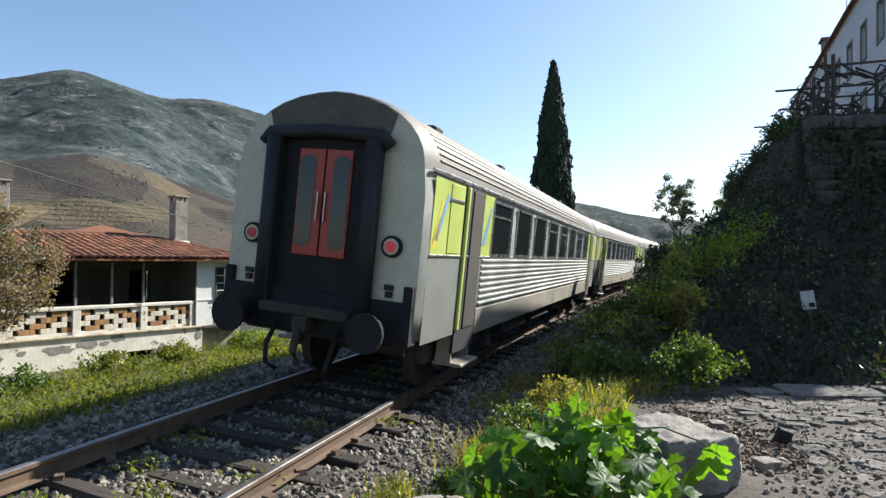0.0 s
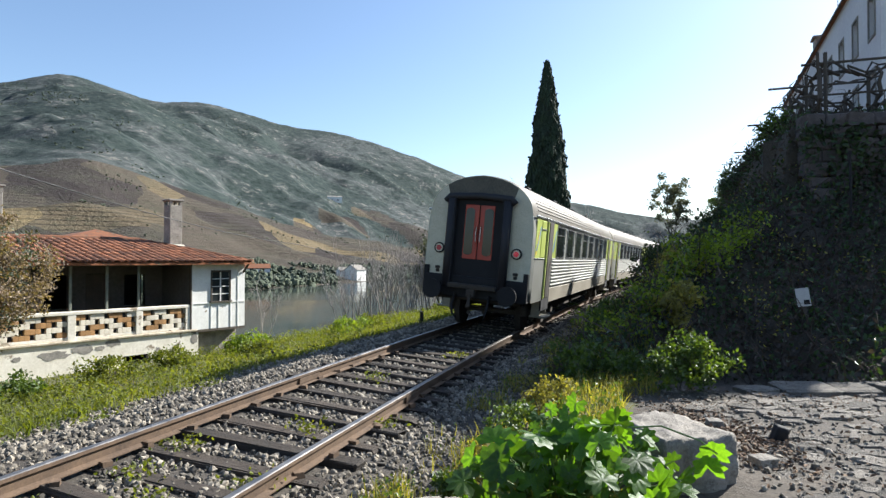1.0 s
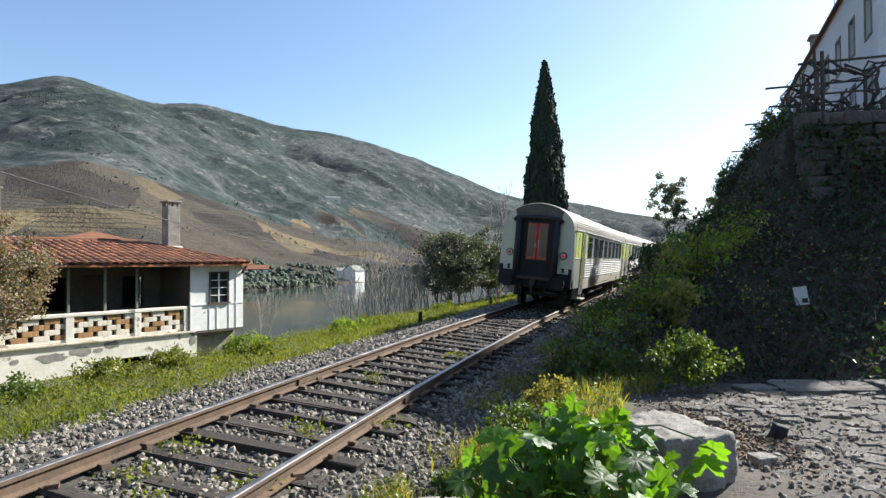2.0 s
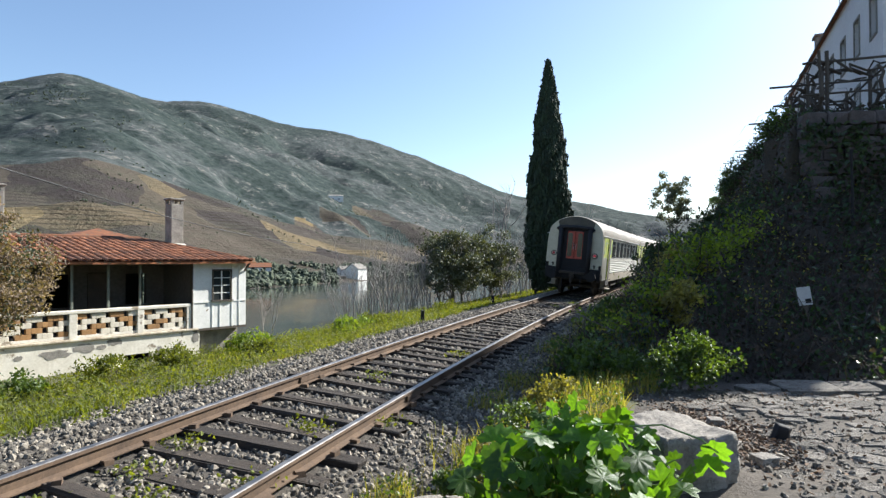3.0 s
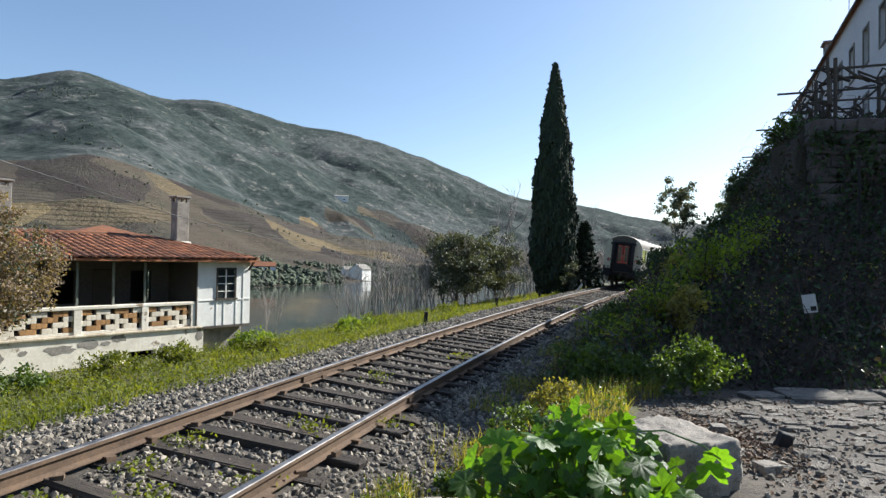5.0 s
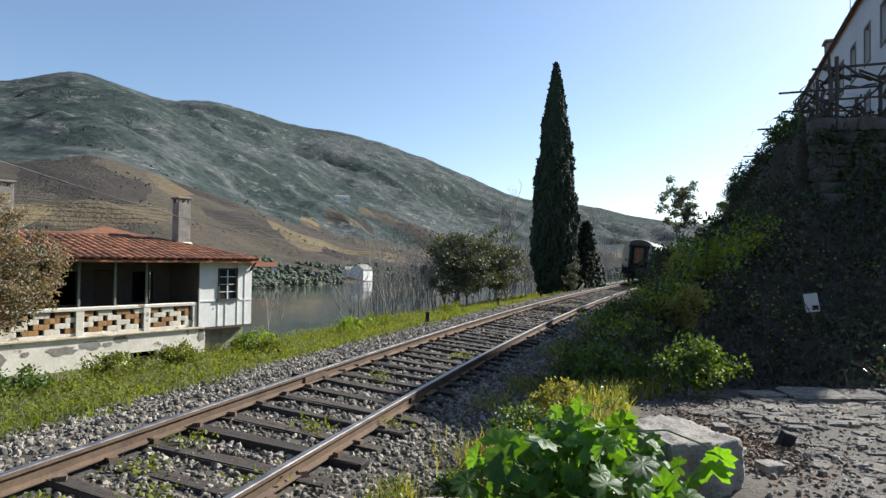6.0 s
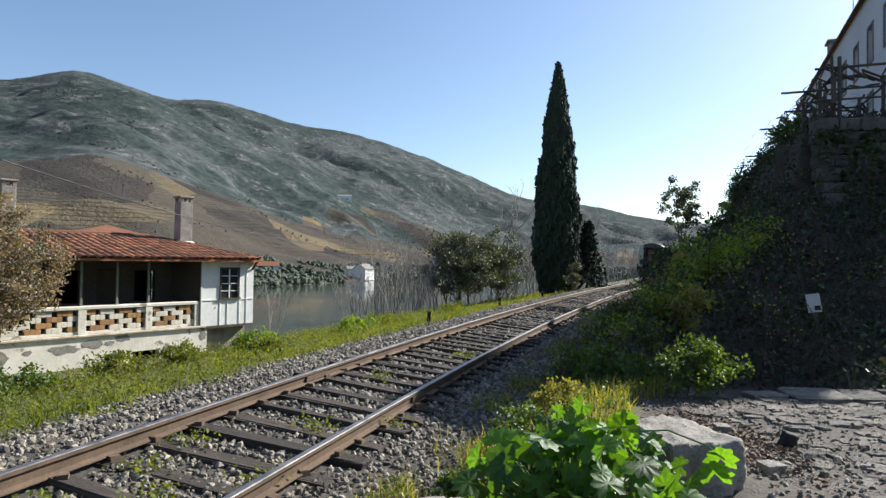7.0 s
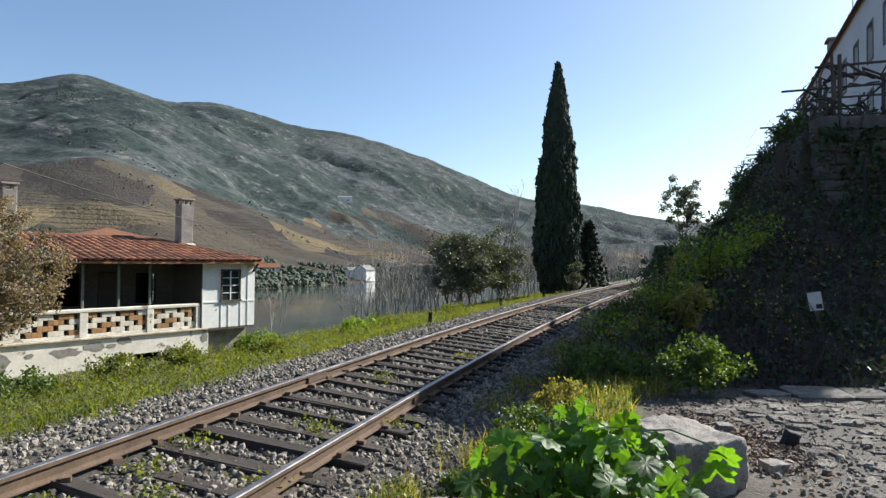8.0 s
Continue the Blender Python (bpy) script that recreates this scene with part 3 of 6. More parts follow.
def build_ground():
    az = np.concatenate([np.arange(-42, 42.01, 0.25), np.arange(45, 318, 3.0)])
    r = np.concatenate([[0.002], 0.4 * 1.03 ** np.arange(0, 78), np.arange(4.0, 45, 0.16), 45 * 1.018 ** np.arange(0, 80), 187.5 * 1.0085 ** np.arange(0, 265), 1790 * 1.03 ** np.arange(0, 40)])
    A, R = np.meshgrid(np.radians(az), r, indexing="ij")
    X, Y = R * np.sin(A) + 0.35, R * np.cos(A) - 0.25
    Z, S, U, over = ground_height(X, Y)
    n, m = X.shape
    i, j = np.meshgrid(np.arange(n), np.arange(m - 1), indexing="ij")
    i2 = (i + 1) % n
    F = np.stack([i * m + j, i * m + j + 1, i2 * m + j + 1, i2 * m + j], -1).reshape(-1, 4)
    s, u, ov = S[i, j].ravel(), U[i, j].ravel(), over[i, j].ravel()
    x, y = X[i, j].ravel(), Y[i, j].ravel()
    w = 0.25 * ripple(x, y, 0.8, 2)
    slot = np.full(len(F), 1)
    slot[(u + w > -3.5) & (u + w < 2.6)] = 0
    slot[(u + w > 3.9) & (s < 12)] = 2
    slot[(terrace_height(s, u, x, y) > -5.5 + 0.5 * w) & (u > 2.6) & (y > 7.2)] = 3
    rr, az_f = np.hypot(x, y), np.degrees(np.arctan2(x, y))
    shore = np.clip(132 / np.maximum(np.cos(np.radians(np.clip(az_f, -68.5, 20) + 68.5)), 0.02), 100, 420)
    slot[ov | (rr > 320)] = 5
    slot[ov & (rr < shore + 350 + 60 * ripple(x, y, 60, 3))] = 4
    slot[ov & (rr < 900) & (az_f > -13) & (az_f < 4) & (ripple(x, y, 90, 5) > 0.15)] = 4
    V = np.stack([X, Y, Z], -1).reshape(-1, 3)
    ob = new("ground", np_mesh("ground", V, F, [M_BALLAST, M_SOIL, M_PATH, M_BANK, M_VINES, M_SCRUB], slot, True))
    return tagged(ob, "grassy verge, ballast bed and terraced valley sides", "ground", kind="structure")


build_ground()
tagged(part("water", Geo().add([(-700, -300, WATER_Z), (160, -300, WATER_Z), (160, 700, WATER_Z), (-700, 700, WATER_Z)], [(0, 1, 2, 3)]), M_WATER), "calm grey-green river water", "river", kind="structure")


def zat(x, y):
    return float(ground_height(np.array([x]), np.array([y]))[0][0])


# ---- track ----
def build_track():
    track = thing("railway_track", Matrix(), "single curved railway track on old timber sleepers", "track", kind="structure")
    prof = [(-0.036, 0), (-0.036, -0.035), (-0.009, -0.05), (-0.009, -0.135), (-0.07, -0.148), (-0.07, -0.16), (0.07, -0.16), (0.07, -0.148), (0.009, -0.135), (0.009, -0.05), (0.036, -0.035), (0.036, 0), (0.024, 0.006), (-0.024, 0.006)]
    for side in (-1, 1):
        g = Geo()
        rings = [[rail_point(s, side * GAUGE / 2 + a, b) for a, b in prof] for s in np.concatenate([np.arange(-22, 60, 0.75), np.arange(60, 140, 3)])]
        g.loft(rings)
        n = len(prof)
        g.m = [1 if (k % n) in (11, 12, 13) and k < (len(rings) - 1) * n else 0 for k in range(len(g.f))]
        part("rail", g, [M_RUST, M_RAILTOP], track, "rusty rail with a polished running surface")
    meshes = []
    for k in range(5):
        g = Geo().box(-1.3, -0.11, -0.30, 1.3, 0.11, -0.158, 0.018)
        me = mesh_of("sleeper", g, M_SLEEPER)
        for v in me.vertices:
            v.co += Vector((RNG.normal() * 0.022, RNG.normal() * 0.014, RNG.normal() * 0.009))
        meshes.append(me)
    plates, clips = [], []
    s, k = -9.0, 0
    while s < 112:
        m = rail_axes(s) @ pose(RNG.normal() * 0.04, 0, -0.004 + RNG.normal() * 0.010, 0, 0, RNG.normal() * 1.6)
        part("sleeper", meshes[k % 5], None, track, at=m)
        for side in (-1, 1):
            if s < 45:
                for off in (-0.115, 0.115):
                    p = m @ Vector((side * GAUGE / 2 + off, 0, -0.14))
                    plates.append(p)
        s += 0.60 + RNG.normal() * 0.012
        k += 1
    for s0 in (8.6, 26.6, 44.6):
        for side in (-1, 1):
            for o in (-0.03, 0.03):
                g = Geo().loft([[rail_point(s0 + d, side * GAUGE / 2 + o + a, b) for a, b in ((-0.012, -0.13), (0.012, -0.13), (0.012, -0.05), (-0.012, -0.05))] for d in (-0.3, 0.0, 0.3)])
                part("fishplate", g, M_RUST, track, "bolted joint plate")
    V, F = strewn(CUBE_V, CUBE_F, np.array(plates), np.tile((0.07, 0.10, 0.06), (len(plates), 1)), 1.0, 0.25)
    ob = new("fastening", np_mesh("fastening", V, F, [M_RUST]))
    ob.parent = track
    tagged(ob, "rusty rail fastenings", kind="stuff")
    return track


build_track()


def scatter_on_line(n, s0, s1, u0, u1, power=1.0):
    """Random places in a stretch of the line, denser towards its start."""
    s = s0 + (s1 - s0) * RNG.random(n) ** power
    u = RNG.uniform(u0, u1, n)
    th = np.interp(s, ss_, th_)
    return np.interp(s, ss_, tx_) + u * np.cos(th), np.interp(s, ss_, ty_) - u * np.sin(th), s, u


def build_ballast():
    x, y, s, u = scatter_on_line(86000, -2.5, 46, -3.9, 2.5, 1.6)
    keep = (np.abs(np.abs(u) - GAUGE / 2) > 0.11) & ((u > -3.4) | (RNG.random(len(u)) < 0.5)) & ((u < 1.9) | (RNG.random(len(u)) < 0.6))
    x, y, s, u = x[keep], y[keep], s[keep], u[keep]
    z = ground_height(x, y)[0]
    size = (0.012 + 0.025 * RNG.random(len(x)) ** 1.8) * (1 + np.clip(s, 0, 40) / 55)
    S = size[:, None] * RNG.uniform(0.7, 1.35, (len(x), 3))
    V, F = strewn(ICO_V, ICO_F, np.stack([x, y, z + size * 0.35], -1), S, 0, 0.34)
    tagged(new("ballast_stones", np_mesh("ballast_stones", V, F, [M_STONE])), "grey and tan crushed-stone ballast along the track", "ballast", kind="stuff")


build_ballast()

# ---- train ----
COACH_L, COACH_GAP, HW = 19.8, 0.55, 1.40


def section(hw=HW, low=0.95):
    """The outline of a coach across its length, from the lower right round the roof to the lower left."""
    right = [(hw - 0.03, low), (hw, 1.3), (hw, 2.0), (hw - 0.01, 2.75), (hw - 0.05, 3.06)]
    arc = [(math.cos(radians(a)) * (hw - 0.06), 3.10 + math.sin(radians(a)) * 0.885) for a in (6, 14, 24, 34, 45, 56, 68, 80)]
    half = right + arc
    return half + [(0, 3.99)] + [(-x, z) for x, z in reversed(half)]


def shrink(pts, k, dz=2.3):
    return [(x * k, dz + (z - dz) * k) for x, z in pts]


def build_coach(last):
    label = "stainless steel railway coach with lime green ends" if not last else "last railway coach, ribbed steel, lime panels and red gangway doors"
    c = thing("railway_coach", Matrix(), label, "train coach", "coaches of the train")
    sec = section()
    n = len(sec)
    ys = [0.0, 0.06, 0.18, COACH_L - 0.18, COACH_L - 0.06, COACH_L]
    ks = [0.985, 0.995, 1.003, 1.003, 0.995, 0.985]
    g = Geo()
    g.loft([[(x, y, z) for x, z in shrink(sec, k)] for y, k in zip(ys, ks)], True, False)
    slots = []
    for f in range(len(g.f)):
        i = f % n
        mid = (sec[i][1] + sec[(i + 1) % n][1]) / 2
        slots.append(1 if mid > 3.05 else 0)
    g.m = slots
    part("body", g, [M_STEEL, M_ROOFSTEEL], c, smooth=True)
    # ribs along the roof and the lower side
    for side in (-1, 1):
        for a in (8, 14, 20, 26, 32, 38, 44, 50, 56, 62, 68):
            x, z = math.cos(radians(a)) * (HW - 0.05) * side, 3.10 + math.sin(radians(a)) * 0.86
            part("roof_rib", Geo().tube([(x, 0.5, z), (x, COACH_L - 0.5, z)], 0.016, 5), M_ROOFSTEEL, c)
        part("gutter", Geo().box(min(side * HW, side * (HW + 0.035)) - 0.02, 0.12, 3.03, max(side * HW, side * (HW + 0.035)) - 0.02, COACH_L - 0.12, 3.09, 0.01), M_CHROME, c, "bright rain gutter")
        x0 = side * (HW + 0.002)
        for k in range(8):
            z = 1.24 + k * 0.098
            part("side_rib", Geo().prism([(x0, z), (x0 + side * 0.028, z + 0.016), (x0 + side * 0.028, z + 0.040), (x0, z + 0.056)], "y", 2.55, COACH_L - 2.55), M_STEEL, c, "raised stainless rib")
        part("skirt", Geo().box(min(x0, x0 - side * 0.05), 2.5, 0.78, max(x0, x0 - side * 0.05), COACH_L - 2.5, 1.2, 0.02), M_SKIRT, c, "dusty grey lower skirt")
        # lime end panels above the waist, with swooshes
        for a, b in ((0.22, 1.42), (2.42, 3.0), (COACH_L - 3.0, COACH_L - 2.42), (COACH_L - 1.42, COACH_L - 0.22)):
            part("lime_panel", Geo().box(min(x0, x0 + side * 0.006), a, 2.02, max(x0, x0 + side * 0.006), b, 3.0, 0), M_LIME, c, "lime green livery panel")
        for a, b, m in ((0.28, 0.75, M_BLUE), (2.44, 2.9, M_BLUE), (0.25, 0.55, M_ORANGE)):
            h = 2.2 if m is M_BLUE else 2.1
            o = [(a, h), (a + 0.16, h), (b + 0.02, h + 0.62), (b - 0.05, h + 0.62)]
            xs = x0 + side * 0.010
            part("livery_stripe", Geo().prism(o, "x", min(xs, x0), max(xs, x0)), m, c, "curved stripe in the livery")
        # white-grey lower vestibule panel and its step
        for a in (0.2, COACH_L - 1.45):
            part("end_panel", Geo().box(min(x0, x0 + side * 0.004), a, 0.90, max(x0, x0 + side * 0.004), a + 1.25, 2.0, 0), M_STEEL, c)
            part("toilet_window", Geo().box(min(x0, x0 + side * 0.018), a + 0.62 if a < 5 else a + 0.05, 2.05, max(x0, x0 + side * 0.018), a + 1.14 if a < 5 else a + 0.55, 2.98, 0.01), M_LIME, c, "lime covered window with a white frame")
            part("window_bar", Geo().box(min(x0, x0 + side * 0.03), a + 0.60 if a < 5 else a + 0.03, 2.74, max(x0, x0 + side * 0.03), a + 1.16 if a < 5 else a + 0.57, 2.79, 0.005), M_CHROME, c, "bright window bar")
        for a in (1.48, COACH_L - 2.42):
            # flush black panel that stands for the shade inside the open doorway
            d = part("door", Geo().box(min(x0, x0 - side * 0.03) , a, 0.62, max(x0, x0 + side * 0.012), a + 0.94, 3.02, 0.0), M_BLACK, c, "entrance doorway, recess shade put in as a black panel")
            part("door_edge", Geo().box(min(x0, x0 + side * 0.05), a + 0.0, 0.95, max(x0, x0 + side * 0.05), a + 0.09, 3.0, 0.01), M_LIME, d, "lime door edge")
            part("door_leaf", Geo().box(min(x0, x0 + side * 0.03), a + 0.32, 0.95, max(x0, x0 + side * 0.03), a + 0.86, 2.98, 0.01), M_UNDER, d, "folded dark brown door leaf")
            st = part("footstep", Geo().box(min(side * 1.1, side * 1.55), a + 0.05, 0.42, max(side * 1.1, side * 1.55), a + 0.9, 0.47, 0.01).box(min(side * 1.15, side * 1.38), a + 0.05, 0.47, max(side * 1.15, side * 1.38), a + 0.1, 0.95).box(min(side * 1.15, side * 1.38), a + 0.84, 0.47, max(side * 1.15, side * 1.38), a + 0.9, 0.95), M_SKIRT, c, "steel entrance step")
        # windows
        for k in range(8):
            a = 3.02 + k * 1.765
            w = part("window", Geo().box(min(x0, x0 + side * 0.004), a, 2.06, max(x0, x0 + side * 0.004), a + 1.28, 2.92, 0), M_COACHGLASS, c, "dark coach window")
            f = Geo()
            xa, xb = min(x0, x0 + side * 0.022), max(x0, x0 + side * 0.022)
            f.box(xa, a - 0.04, 2.02, xb, a + 1.32, 2.065).box(xa, a - 0.04, 2.915, xb, a + 1.32, 2.955).box(xa, a - 0.04, 2.02, xb, a, 2.95).box(xa, a + 1.28, 2.02, xb, a + 1.32, 2.95)
            part("window_frame", f, M_CHROME, w, "aluminium window frame")
            if k % 3 == 0 or k == 4:
                part("window_bar", Geo().box(xa, a, 2.68, xb, a + 1.28, 2.72), M_CHROME, w)
        part("waist_band", Geo().box(min(x0, x0 + side * 0.02), 0.2, 1.995, max(x0, x0 + side * 0.02), COACH_L - 0.2, 2.03, 0.006), M_CHROME, c, "bright waist band")
    # roof vents
    for k in range(5):
        y = 1.6 + k * 3.9
        part("roof_vent", Geo().box(0.55, y, 3.72, 0.78, y + 0.35, 3.90, 0.03), M_BLACK, c, "low dark roof ventilator")
    # ends
    for y, out in ((0.0, -1), (COACH_L, 1)):
        rec = shrink(sec, 0.985)
        e = part("end_wall", Geo().prism(rec, "y", min(y, y - out * 0.04), max(y, y - out * 0.04)), M_COACHEND, c, "cream painted end wall")
        # arch above the panels, roof-edge shade painted on, and dark lower beam
        yy = y + out * 0.012
        arch = [(0.80, 3.3)] + [(x * 0.985, z - 0.012) for x, z in rec if z > 3.70] + [(-0.80, 3.3)]
        part("end_arch", Geo().prism(arch, "y", min(y, yy), max(y, yy)), M_ARCHSHADE, c, "arch painted dark for the shade below the roof edge")
        part("headstock", Geo().box(-1.36, min(y + out * 0.10, y - out * 0.3), 0.88, 1.36, max(y + out * 0.10, y - out * 0.3), 1.42, 0.03), M_BLACK, c, "black headstock beam")
        # gangway: thick rubber rolls round a recess
        for sx in (-1, 1):
            part("gangway_roll", Geo().tube([(sx * 0.72, y + out * 0.12, 1.15), (sx * 0.72, y + out * 0.12, 3.35)], 0.115, 12), M_RUBBER, c, "thick black rubber gangway roll", True)
            part("gangway_side", Geo().box(min(sx * 0.60, sx * 0.70), min(y, y + out * 0.2), 1.1, max(sx * 0.60, sx * 0.70), max(y, y + out * 0.2), 3.4, 0.01), M_BLACK, c)
        part("gangway_roll", Geo().tube([(-0.90, y + out * 0.10, 3.28), (-0.80, y + out * 0.12, 3.40), (0, y + out * 0.12, 3.44), (0.80, y + out * 0.12, 3.40), (0.90, y + out * 0.10, 3.28)], 0.085, 12), M_RUBBER, c, "thick black rubber gangway hood", True)
        part("gangway_back", Geo().box(-0.62, min(y, y + out * 0.03), 1.1, 0.62, max(y, y + out * 0.03), 3.4), M_BLACK, c)
        part("gangway_plate", Geo().box(-0.62, min(y, y + out * 0.32), 1.12, 0.62, max(y, y + out * 0.32), 1.24, 0.02), M_UNDER, c, "folded gangway footplate")
        for sx in (-1, 1):
            d = Geo()
            y0, y1 = min(y + out * 0.03, y + out * 0.055), max(y + out * 0.03, y + out * 0.055)
            a, b = sorted((sx * 0.012, sx * 0.385))
            d.box(a, y0, 1.86, b, y1, 3.22, 0.008)
            leaf = part("gangway_door", d, M_REDDOOR, c, "red gangway door leaf")
            cx, rx = sx * 0.245, 0.115
            o = [(cx + rx * max(-1, min(1, 1.25 * math.cos(radians(t)))), 2.55 + (0.46 if math.sin(radians(t)) > 0 else -0.46) + 0.13 * math.sin(radians(t))) for t in range(0, 360, 20)]
            ya, yb = y + out * 0.055, y + out * 0.062
            part("door_window", Geo().prism(o, "y", min(ya, yb), max(ya, yb)), M_COACHGLASS, leaf, "dark rounded door window")
            part("door_handle", Geo().tube([(sx * 0.055, y + out * 0.085, 2.30), (sx * 0.055, y + out * 0.085, 2.68)], 0.014, 8), M_CHROME, leaf, "bright vertical door handle")
            ring = part("tail_lamp", Geo().disc((sx * 1.01, y, 2.08), (0, out, 0), 0.135, 0.05, 20), M_BLACK, c, "round tail lamp in a black ring")
            part("lamp_rim", Geo().disc((sx * 1.01, y, 2.08), (0, out, 0), 0.10, 0.06, 20), M_COACHEND, ring)
            part("lens", Geo().disc((sx * 1.01, y, 2.08), (0, out, 0), 0.068, 0.075, 20), (M_REDLIT if sx > 0 else M_REDLAMP) if last else M_REDLAMP, ring, "red tail lamp lens")
            b = part("buffer", Geo().disc((sx * 0.96, y, 1.06), (0, out, 0), 0.11, 0.42, 14).disc((sx * 0.96, y + out * 0.42, 1.06), (0, out, 0), 0.24, 0.05, 18), M_BLACK, c, "round black buffer")
            part("socket", Geo().box(sx * 1.02 - 0.06, min(y, y + out * 0.05), 1.55, sx * 1.02 + 0.06, max(y, y + out * 0.05), 1.62, 0.01).box(sx * 1.02 - 0.03, min(y, y + out * 0.07), 1.46, sx * 1.02 + 0.05, max(y, y + out * 0.07), 1.54, 0.01), M_UNDER, c, "small socket box")
            part("hose", Geo().tube([(sx * 0.45, y + out * 0.12, 0.98), (sx * 0.46, y + out * 0.30, 0.72), (sx * 0.42, y + out * 0.34, 0.5), (sx * 0.36, y + out * 0.2, 0.40)], 0.03, 8), M_BLACK, c, "hanging brake hose", True)
            part("grab_rail", Geo().tube([(sx * 1.30, y + out * 0.05, 0.80), (sx * 1.30, y + out * 0.09, 1.35)], 0.018, 6).box(sx * 1.30 - 0.06, min(y, y + out * 0.08), 1.30, sx * 1.30 + 0.06, max(y, y + out * 0.08), 1.62, 0.01), M_BLACK, c)
        part("coupling", Geo().box(-0.10, min(y, y + out * 0.35), 0.92, 0.10, max(y, y + out * 0.35), 1.12, 0.02).tube([(0, y + out * 0.33, 1.0), (0, y + out * 0.40, 0.7), (0, y + out * 0.30, 0.55)], 0.05, 8), M_UNDER, c, "screw coupling on its hook")
    # under-frame
    part("underframe", Geo().box(-1.15, 0.2, 0.80, 1.15, COACH_L - 0.2, 0.98), M_UNDER, c)
    for a, b, h in ((5.2, 7.4, 0.42), (8.0, 10.4, 0.46), (11.0, 12.2, 0.5)):
        part("equipment_box", Geo().box(-1.22, a, h, 1.22, b, 0.85, 0.04), M_UNDER, c, "grimy equipment box")
    for yb in (3.0, COACH_L - 3.0):
        bogie = part("bogie", Geo().box(-1.08, yb - 1.75, 0.42, -0.92, yb + 1.75, 0.74, 0.04).box(0.92, yb - 1.75, 0.42, 1.08, yb + 1.75, 0.74, 0.04).box(-1.0, yb - 0.25, 0.5, 1.0, yb + 0.25, 0.78, 0.03), M_UNDER, c, "grimy two-axle bogie")
        for dy in (-1.25, 1.25):
            for sx in (-1, 1):
                part("axle_box", Geo().box(min(sx * 1.06, sx * 1.20), yb + dy - 0.16, 0.34, max(sx * 1.06, sx * 1.20), yb + dy + 0.16, 0.62, 0.03).tube([(sx * 1.0, yb + dy - 0.3, 0.42), (sx * 1.0, yb + dy - 0.3, 0.8)], 0.085, 10).tube([(sx * 1.0, yb + dy + 0.3, 0.42), (sx * 1.0, yb + dy + 0.3, 0.8)], 0.085, 10), M_UNDER, bogie)
    wheels = []
    for yb in (3.0, COACH_L - 3.0):
        for dy in (-1.25, 1.25):
            w = Geo()
            for sx in (-1, 1):
                w.disc((sx * 0.80, 0, 0), (sx, 0, 0), 0.46, 0.135, 28).disc((sx * 0.775, 0, 0), (sx, 0, 0), 0.485, 0.03, 28)
                for k in range(4):
                    w.box(sx * 0.92 - 0.025, -0.05 + 0.25 * math.cos(k * 1.571), -0.05 + 0.25 * math.sin(k * 1.571), sx * 0.92 + 0.025, 0.05 + 0.25 * math.cos(k * 1.571), 0.05 + 0.25 * math.sin(k * 1.571), 0.01)
            w.tube([(-0.8, 0, 0), (0.8, 0, 0)], 0.08, 10)
            wheels.append(part("wheelset", w, M_UNDER, c, "steel wheelset with worn treads", at=pose(0, yb + dy, 0.466)))
    return c, wheels


def coach_pose(s):
    """The pose of a coach whose rear end is s metres along the line; both bogies sit on the rails."""
    a, b = rail_point(s + 0.8), rail_point(s + COACH_L - 0.8)
    th = math.atan2(b.x - a.x, b.y - a.y)
    rear = a - (b - a).normalized() * 0.8
    return Matrix.Translation(rear) @ pose(0, 0, 0, 0, 0, -math.degrees(th)) @ Matrix.Rotation(CANT, 4, "Y")


# where the rear of the train stands, second by second
TRAIN_AT = ((0.0, 7.00), (0.5, 11.01), (1.0, 14.88), (1.5, 18.77), (2.2, 24.35), (3.0, 30.81), (3.7, 36.7), (4.5, 43.82), (5.2, 50.05), (6.0, 57.34), (6.6, 62.9), (7.3, 69.4), (8.0, 75.9))
COACHES = [build_coach(k == 0) for k in range(3)]


# ---- riverside house ----
def wall_with_holes(g, a0, a1, z0, z1, y0, y1, holes, slot=0):
    """A wall in the local x-z plane, cut through by openings (a0, z0, a1, z1)."""
    xs = sorted({a0, a1, *[h[0] for h in holes], *[h[2] for h in holes]})
    zs = sorted({z0, z1, *[h[1] for h in holes], *[h[3] for h in holes]})

    def solid(i, j):
        if not (0 <= i < len(xs) - 1 and 0 <= j < len(zs) - 1):
            return False
        x, z = (xs[i] + xs[i + 1]) / 2, (zs[j] + zs[j + 1]) / 2
        return not any(h[0] < x < h[2] and h[1] < z < h[3] for h in holes)

    index = {}
    verts, faces = [], []

    def at(i, j, y):
        if (i, j, y) not in index:
            index[(i, j, y)] = len(verts)
            verts.append((xs[i], y, zs[j]))
        return index[(i, j, y)]

    for i in range(len(xs) - 1):
        for j in range(len(zs) - 1):
            if not solid(i, j):
                continue
            for y in (y0, y1):
                faces.append((at(i, j, y), at(i + 1, j, y), at(i + 1, j + 1, y), at(i, j + 1, y)))
            for di, dj, p, q in ((-1, 0, (i, j), (i, j + 1)), (1, 0, (i + 1, j), (i + 1, j + 1)), (0, -1, (i, j), (i + 1, j)), (0, 1, (i, j + 1), (i + 1, j + 1))):
                if not solid(i + di, j + dj):
                    faces.append((at(*p, y0), at(*q, y0), at(*q, y1), at(*p, y1)))
    return g.add(verts, faces, slot)


